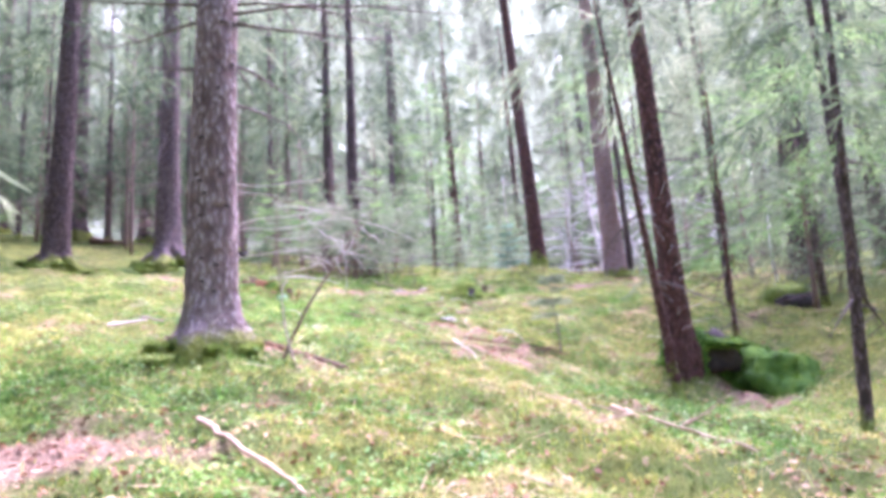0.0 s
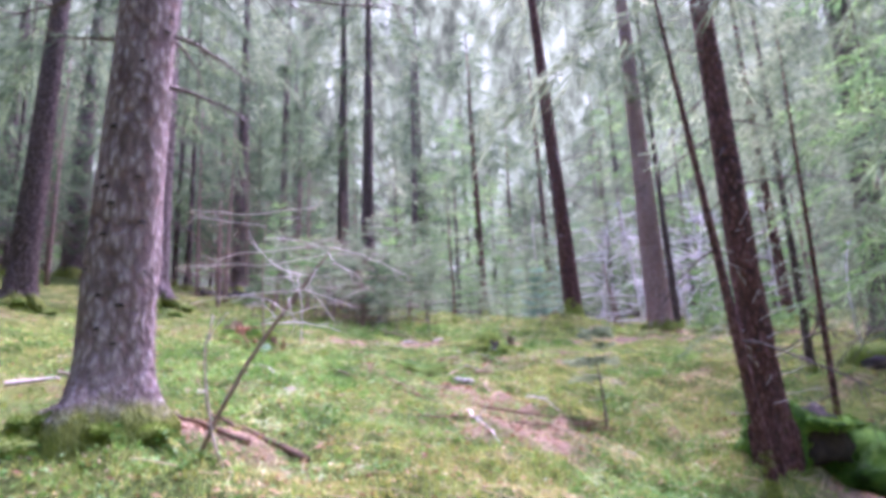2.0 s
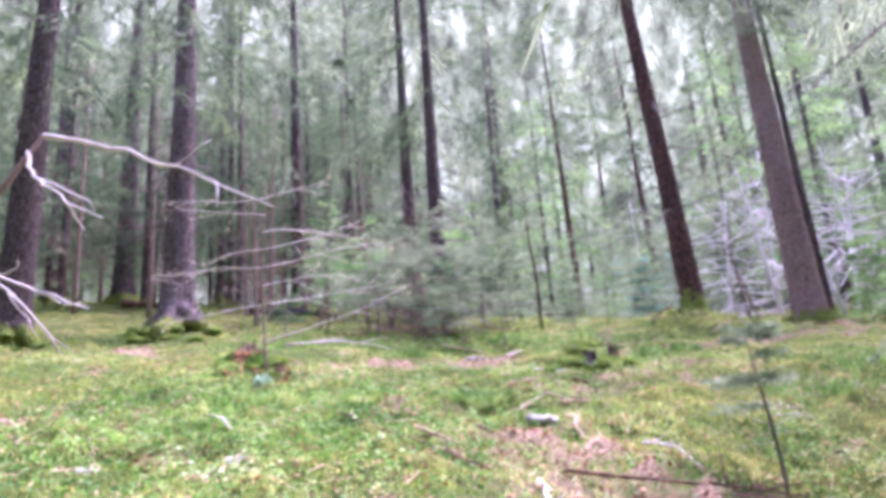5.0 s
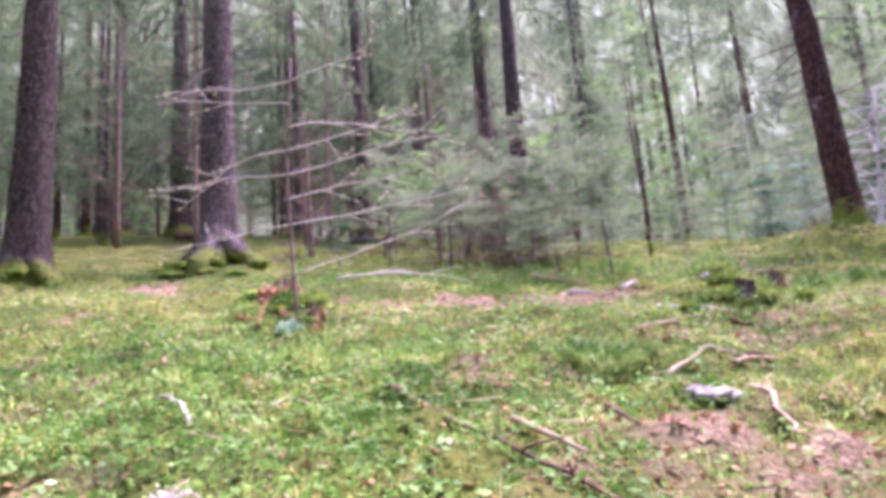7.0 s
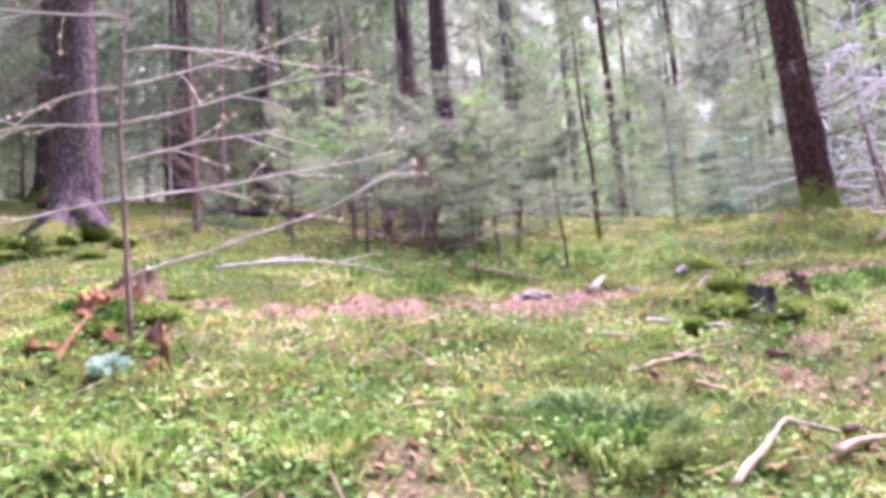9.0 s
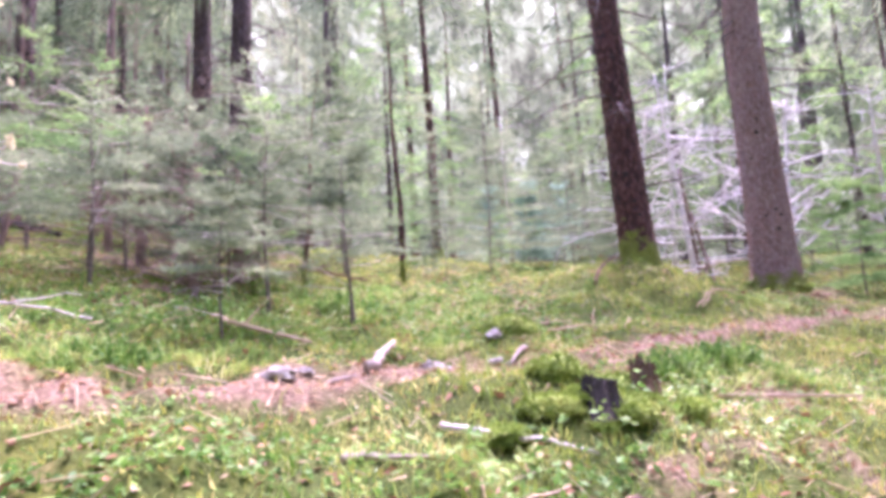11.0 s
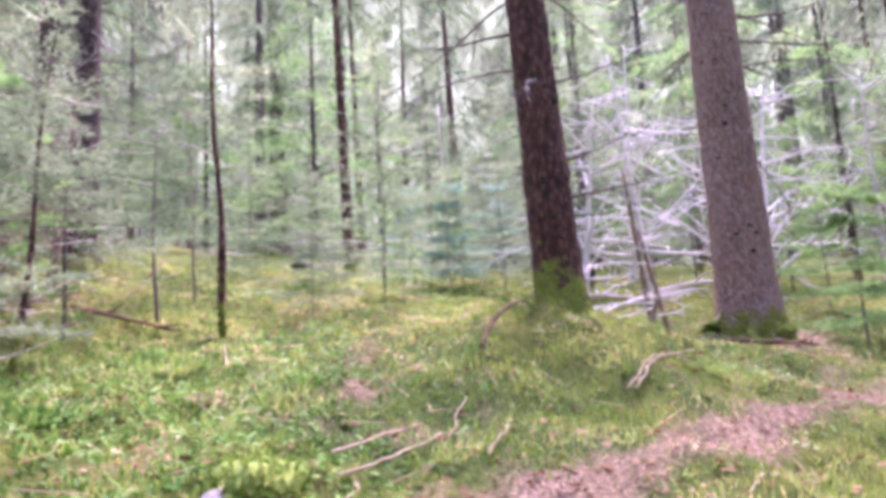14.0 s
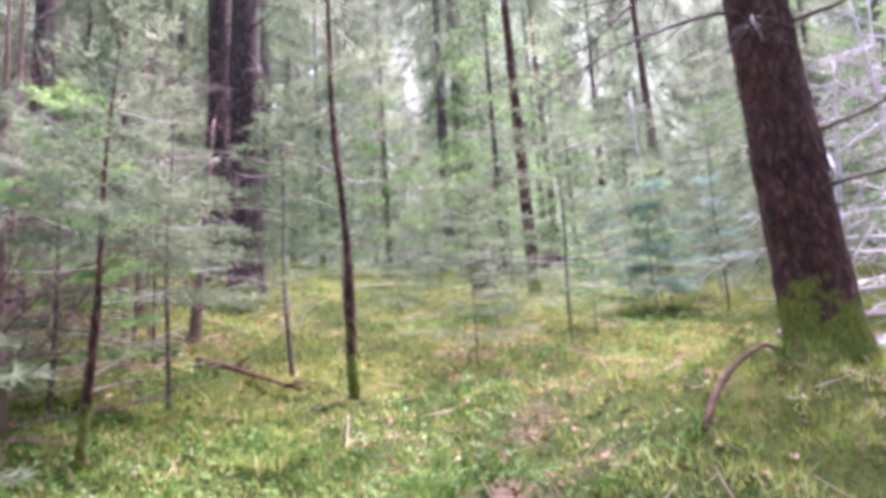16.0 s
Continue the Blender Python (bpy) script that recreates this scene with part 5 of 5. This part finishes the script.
for n, (sx, sy, size) in enumerate([(-0.52, 13.8, 0.27), (-1.9, 16.7, 0.3), (2.6, 9.4, 0.4), (3.0, 8.7, 0.35), (-3.9, 5.9, 0.35), (1.75, 17.3, 0.22), (2.3, 17.6, 0.22), (3.6, 15.2, 0.4), (-0.6, 19.2, 0.25), (4.2, 16.4, 0.4)]):
    shrub(sx, sy, size, 500 + n, "low bilberry clump with fine green leaves" if n else "dark green heathery clump in the moss", BILBERRY)
shrub(-3.05, 14.1, 0.045, 560, "pale teal lichen tuft on a dead twig", LICHEN, 0.16, "lichen_tuft")
for n, (sx, sy, size) in enumerate([(3.2, 27.6, 0.8), (4.2, 29.0, 1.0), (2.4, 28.6, 0.7), (2.9, 26.9, 0.6), (7.0, 22.4, 0.6), (7.9, 23.0, 0.7), (8.4, 21.6, 0.7), (8.0, 24.4, 0.8), (9.0, 22.8, 0.7)]):
    young_spruce(sx, sy, 1.5 + 0.5 * size, size, 540 + n, "bushy little spruce with pale bluish-green boughs" if n < 4 else "bushy little spruce with fresh green boughs", NEEDLE_BLUE if n < 4 else NEEDLE_BRIGHT, 34, 0.08, twigs=4)


def tussock(x, y, size, seed, label, material, length=0.3, count=900):
    """A tuft of arching blades."""
    r = np.random.default_rng(seed)
    a, q = r.uniform(0, 6.28, count), size * np.sqrt(r.uniform(0, 1, count))
    out = np.stack([np.cos(a), np.sin(a), 0 * a], 1)
    bx, by = q * np.cos(a), q * np.sin(a)
    root = np.stack([bx, by, np.asarray(ground_z(x + bx, y + by)) - float(ground_z(x, y)) - 0.02], 1)
    l = (length * r.uniform(0.5, 1.2, count) * (1 - 0.35 * q / size))[:, None]
    lean = (0.25 + 0.6 * q / size)[:, None] * out + r.normal(0, 0.22, (count, 3)) * (1, 1, 0)
    mid = root + 0.6 * l * (lean * 0.7 + np.array([0, 0, 0.85]))
    tip = mid + 0.5 * l * (lean * 1.3 + np.array([0, 0, 0.15]))
    b = a + 1.57 + r.normal(0, 0.6, count)
    s = np.stack([np.cos(b), np.sin(b), 0 * b], 1) * (0.0045 * r.uniform(0.6, 1.4, (count, 1)))
    v = np.stack([root - s, root + s, mid + s, mid - s, tip], 1).reshape(-1, 3)
    i = np.arange(count)[:, None] * 5
    f = np.concatenate([i + np.array(k) for k in ([0, 1, 2], [0, 2, 3], [3, 2, 4])])
    ob = new("grass_tussock", mesh_object("grass_tussock", v, f, material))
    ob.matrix_world = pose(x, y, float(ground_z(x, y)))
    return tagged(ob, label, "grass", "grass tussocks")


tussock(-0.50, 13.85, 0.40, 570, "thick dark green grass tussock in the moss", HEATH, 0.26, 1600)
for n, (sx, sy, size) in enumerate([(1.9, 17.2, 0.3), (2.35, 17.45, 0.3), (2.8, 17.5, 0.28), (-1.6, 13.4, 0.22), (-2.3, 13.1, 0.25), (-2.8, 12.4, 0.25), (-1.3, 16.9, 0.3), (-2.2, 16.9, 0.3), (0.2, 18.0, 0.22), (3.2, 10.0, 0.3), (2.4, 8.6, 0.28), (-3.4, 5.6, 0.25), (-1.6, 12.2, 0.2), (0.9, 20.0, 0.25), (-0.1, 20.6, 0.25), (4.3, 20.6, 0.3)]):
    tussock(sx, sy, size, 571 + n, "low arching tussock of green grass", GRASS, 0.2, 420)


# ---- ground cover ----
def blades(name, label, count, seed, length, width, material, place, segs=1, flat=0.0):
    """Blades or fronds scattered over the floor where place() allows, as one mesh."""
    r = np.random.default_rng(seed)
    m = count * (9 if place in (mound_moss, deep) else 3)
    y = r.uniform(1.2, 29, m)
    x = r.normal(0.2, 1.0, m) * (2.4 + 0.16 * y)
    keep = (r.uniform(size=m) < place(x, y)) & (np.abs(x) < 11)
    x, y = x[keep][:count], y[keep][:count]
    n = len(x)
    root = np.stack([x, y, np.asarray(ground_z(x, y)) - 0.008], 1)
    a = r.uniform(0, 2 * math.pi, n)
    tilt = r.uniform(0.15, 0.9, n) + flat
    l = length * r.uniform(0.5, 1.4, n) * (1 + 0.015 * y)
    up = np.stack([np.cos(a) * np.sin(tilt), np.sin(a) * np.sin(tilt), np.cos(tilt) * (1 - 0.5 * (flat > 0)) + 0.05], 1)
    s = np.stack([-np.sin(a + r.normal(0, 0.5, n)), np.cos(a), 0.2 * r.normal(0, 1, n)], 1) * (width * r.uniform(0.6, 1.4, n))[:, None]
    tip = root + up * l[:, None]
    if segs == 1:
        v = np.stack([root - s, root + s, tip], 1).reshape(-1, 3)
        f = np.arange(len(v)).reshape(-1, 3)
    else:
        mid = root + up * (0.55 * l)[:, None]
        tip = tip + np.stack([np.cos(a), np.sin(a), -0.5 + 0 * a], 1) * (0.35 * l)[:, None]
        v = np.stack([root - s, root + s, mid + 0.8 * s, mid - 0.8 * s, tip], 1).reshape(-1, 3)
        i = np.arange(n)[:, None] * 5
        f = np.concatenate([i + np.array([0, 1, 2]), i + np.array([0, 2, 3]), i + np.array([3, 2, 4])])
    tagged(new(name, mesh_object(name, v, f, material)), label, "ground cover", kind="stuff")


def leaves(name, label, count, seed, size, material, place, height):
    """Small leaves at mixed heights over the floor, as one mesh."""
    r = np.random.default_rng(seed)
    m = count * 6
    y = r.uniform(1.5, 27, m)
    x = r.normal(0.1, 1.0, m) * (2.2 + 0.15 * y)
    keep = (r.uniform(size=m) < place(x, y)) & (np.abs(x) < 10)
    x, y = x[keep][:count], y[keep][:count]
    n = len(x)
    c = np.stack([x, y, np.asarray(ground_z(x, y)) + height * r.uniform(0, 1, n) ** 1.3 * np.clip(0.35 + 0.9 * tuft(x, y), 0.12, 1.8) + 0.006], 1)
    d = r.normal(0, 1, (n, 3)) * np.array([1, 1, 0.45])
    d /= np.linalg.norm(d, axis=1)[:, None]
    e = np.cross(d, r.normal(0, 0.5, (n, 3)) + np.array([0, 0, 1]))
    e /= np.linalg.norm(e, axis=1)[:, None]
    l = size * r.uniform(0.6, 1.4, (n, 1))
    v = np.stack([c - d * l, c + e * l * 0.5 + [0, 0, 0.003], c + d * l, c - e * l * 0.5 + [0, 0, 0.003]], 1).reshape(-1, 3)
    tagged(new(name, mesh_object(name, v, np.arange(len(v)).reshape(-1, 4), material)), label, "ground cover", kind="stuff")


def mossy(x, y):
    return np.clip(0.95 - 1.6 * np.clip(litter_at(x, y) + 0.1, 0, 1), 0.03, 1)


def lush(x, y):
    p = np.clip(mound(x, y, -2.4, 12.4, 2.4, 2.2) + 0.3 * mound(x, y, -1.5, 18.6, 1.8, 1.0) + mound(x, y, 0.4, 19.6, 1.6, 0.9) + 0.8 * mound(x, y, -3.2, 6.2, 1.6, 1.0) + 0.8 * mound(x, y, 3.0, 9.0, 1.0, 1.2) + 0.6 * mound(x, y, 2.2, 17.3, 1.3, 0.7) + 0.5 * mound(x, y, -4, 17.8, 2.5, 0.8) + 0.55 * (patch(x, y) > 0.45), 0, 1)
    return p * mossy(x, y) * (1 - 0.8 * mound(x, y, 3.0, 19.8, 1.8, 1.6))


def grassy(x, y):
    return mossy(x, y) * np.clip(0.35 + 0.5 * patch(y, x) + 0.35 * tuft(y, x), 0.02, 1)


def bare(x, y):
    return np.clip(litter_at(x, y) + 0.35, 0.035, 1)


def twig_scatter():
    """Fallen twigs too many to count, as one mesh."""
    r = np.random.default_rng(610)
    n = 1500
    y = r.uniform(1.5, 26, n)
    x = r.normal(0.3, 1.0, n) * (1.8 + 0.13 * y)
    a, l = r.uniform(0, 6.28, n), r.uniform(0.06, 0.32, n)
    p = np.stack([x, y, np.asarray(ground_z(x, y)) + 0.02], 1)
    x2, y2 = x + l * np.cos(a), y + l * np.sin(a)
    q = np.stack([x2, y2, np.asarray(ground_z(x2, y2)) + 0.025 + 0.05 * r.uniform(size=n)], 1)
    w = r.uniform(0.003, 0.008, (n, 1))
    s = np.stack([-np.sin(a), np.cos(a), 0 * a], 1) * w
    up = np.array([0, 0, 1.0]) * w * 1.6
    v = np.stack([p - s, p + s, p + up, q - 0.5 * s, q + 0.5 * s, q + 0.5 * up], 1).reshape(-1, 3)
    i = np.arange(n)[:, None] * 6
    f = np.concatenate([i + np.array(k) for k in ([0, 1, 4, 3], [1, 2, 5, 4], [2, 0, 3, 5])])
    tagged(new("fallen_twigs", mesh_object("fallen_twigs", v, f, STRAW)), "small dry twigs strewn over the moss", "ground cover", kind="stuff")


def mound_moss(x, y):
    return np.clip(mound(x, y, 3.2, 21.4, 1.1, 1.0) + 0.8 * mound(x, y, 0.7, 16.2, 0.8, 0.45) + 0.6 * mound(x, y, -3.4, 14.8, 0.7, 0.5) + 0.6 * mound(x, y, -2.7, 7.6, 0.7, 0.5) + 0.5 * mound(x, y, 1.6, 14.0, 1.2, 1.2) + 0.75 * mound(x, y, 2.7, 19.6, 1.5, 1.3) + 0.6 * mound(x, y, 3.6, 17.6, 1.5, 1.2) + 0.5 * mound(x, y, 1.2, 16.0, 1.2, 1.0) + 0.4 * mound(x, y, 0.6, 9.0, 1.2, 1.8), 0, 1) * mossy(x, y)


# Real deep moss, spread thicker to paint shade under the left thicket and boulder.
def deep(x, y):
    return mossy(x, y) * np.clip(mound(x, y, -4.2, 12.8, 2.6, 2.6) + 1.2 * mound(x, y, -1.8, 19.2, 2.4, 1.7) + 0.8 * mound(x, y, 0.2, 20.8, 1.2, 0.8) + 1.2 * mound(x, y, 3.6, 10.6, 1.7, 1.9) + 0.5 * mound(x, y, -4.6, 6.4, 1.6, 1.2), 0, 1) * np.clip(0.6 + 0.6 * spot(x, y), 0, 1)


twig_scatter()
blades("deep_moss_shade", "deep green moss, its dark colour also painting the floor's shade", 46000, 608, 0.05, 0.008, FROND_DEEP, deep)
blades("mound_moss", "shaggy yellow-green moss on the mounds", 30000, 607, 0.055, 0.008, FROND_LIGHT, mound_moss)
blades("moss_fronds", "yellow-green feathery moss over the forest floor", 150000, 601, 0.042, 0.0075, MOSS_FROND, mossy)
blades("grass", "thin green grass growing through the moss", 24000, 602, 0.12, 0.0036, GRASS, grassy, 2)
blades("dry_grass", "pale dry straw lying on the moss", 15000, 603, 0.12, 0.0034, STRAW, lambda x, y: np.clip(0.3 + 0.4 * patch(x + 5, y), 0, 1), 2, 0.6)
leaves("bilberry_leaves", "small bright green leaves of low bilberry plants", 85000, 604, 0.023, BILBERRY, lush, 0.15)
leaves("leaf_litter", "reddish-brown dead leaves and bark flakes", 22000, 605, 0.03, LITTER, bare, 0.012)
leaves("pale_litter", "scattered pale dry leaves on the moss", 5200, 606, 0.03, STRAW, lambda x, y: 0.4 + 0 * x, 0.03)
# ---- far glowing backdrop, painted as hazy woods ----
def backdrop():
    m = bpy.data.materials.new("distant_woods_glow")
    m.use_nodes = True
    nt = m.node_tree
    nt.nodes.remove(nt.nodes["Principled BSDF"])
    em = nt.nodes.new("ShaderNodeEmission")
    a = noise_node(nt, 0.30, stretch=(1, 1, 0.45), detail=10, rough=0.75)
    # Pale stops paint haze and bright sky gaps into the emission.
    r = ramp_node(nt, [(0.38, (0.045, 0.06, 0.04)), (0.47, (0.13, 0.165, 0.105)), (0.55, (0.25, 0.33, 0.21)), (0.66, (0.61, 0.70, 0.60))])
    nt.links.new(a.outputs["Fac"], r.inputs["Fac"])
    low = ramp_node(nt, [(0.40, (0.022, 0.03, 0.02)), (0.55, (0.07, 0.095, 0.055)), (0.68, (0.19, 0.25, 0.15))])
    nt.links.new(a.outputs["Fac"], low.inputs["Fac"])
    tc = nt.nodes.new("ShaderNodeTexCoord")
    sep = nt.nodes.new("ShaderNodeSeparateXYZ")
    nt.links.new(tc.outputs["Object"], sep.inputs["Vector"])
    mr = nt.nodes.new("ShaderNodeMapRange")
    # Below 14 m the emission is painted darker, as shaded woods.
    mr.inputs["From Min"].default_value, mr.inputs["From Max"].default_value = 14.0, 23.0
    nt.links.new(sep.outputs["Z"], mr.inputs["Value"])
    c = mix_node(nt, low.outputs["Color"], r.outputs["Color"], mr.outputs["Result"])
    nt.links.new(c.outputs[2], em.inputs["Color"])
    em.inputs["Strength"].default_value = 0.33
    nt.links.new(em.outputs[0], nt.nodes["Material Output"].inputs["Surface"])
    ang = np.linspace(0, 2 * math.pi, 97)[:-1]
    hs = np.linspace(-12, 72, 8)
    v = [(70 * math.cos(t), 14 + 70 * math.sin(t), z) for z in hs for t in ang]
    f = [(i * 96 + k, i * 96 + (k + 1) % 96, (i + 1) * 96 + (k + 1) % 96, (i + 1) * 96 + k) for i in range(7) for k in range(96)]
    tagged(new("backdrop", mesh_object("backdrop", v, f, m, True)), "glowing backdrop painted as hazy distant woods", "backdrop", kind="structure")


backdrop()
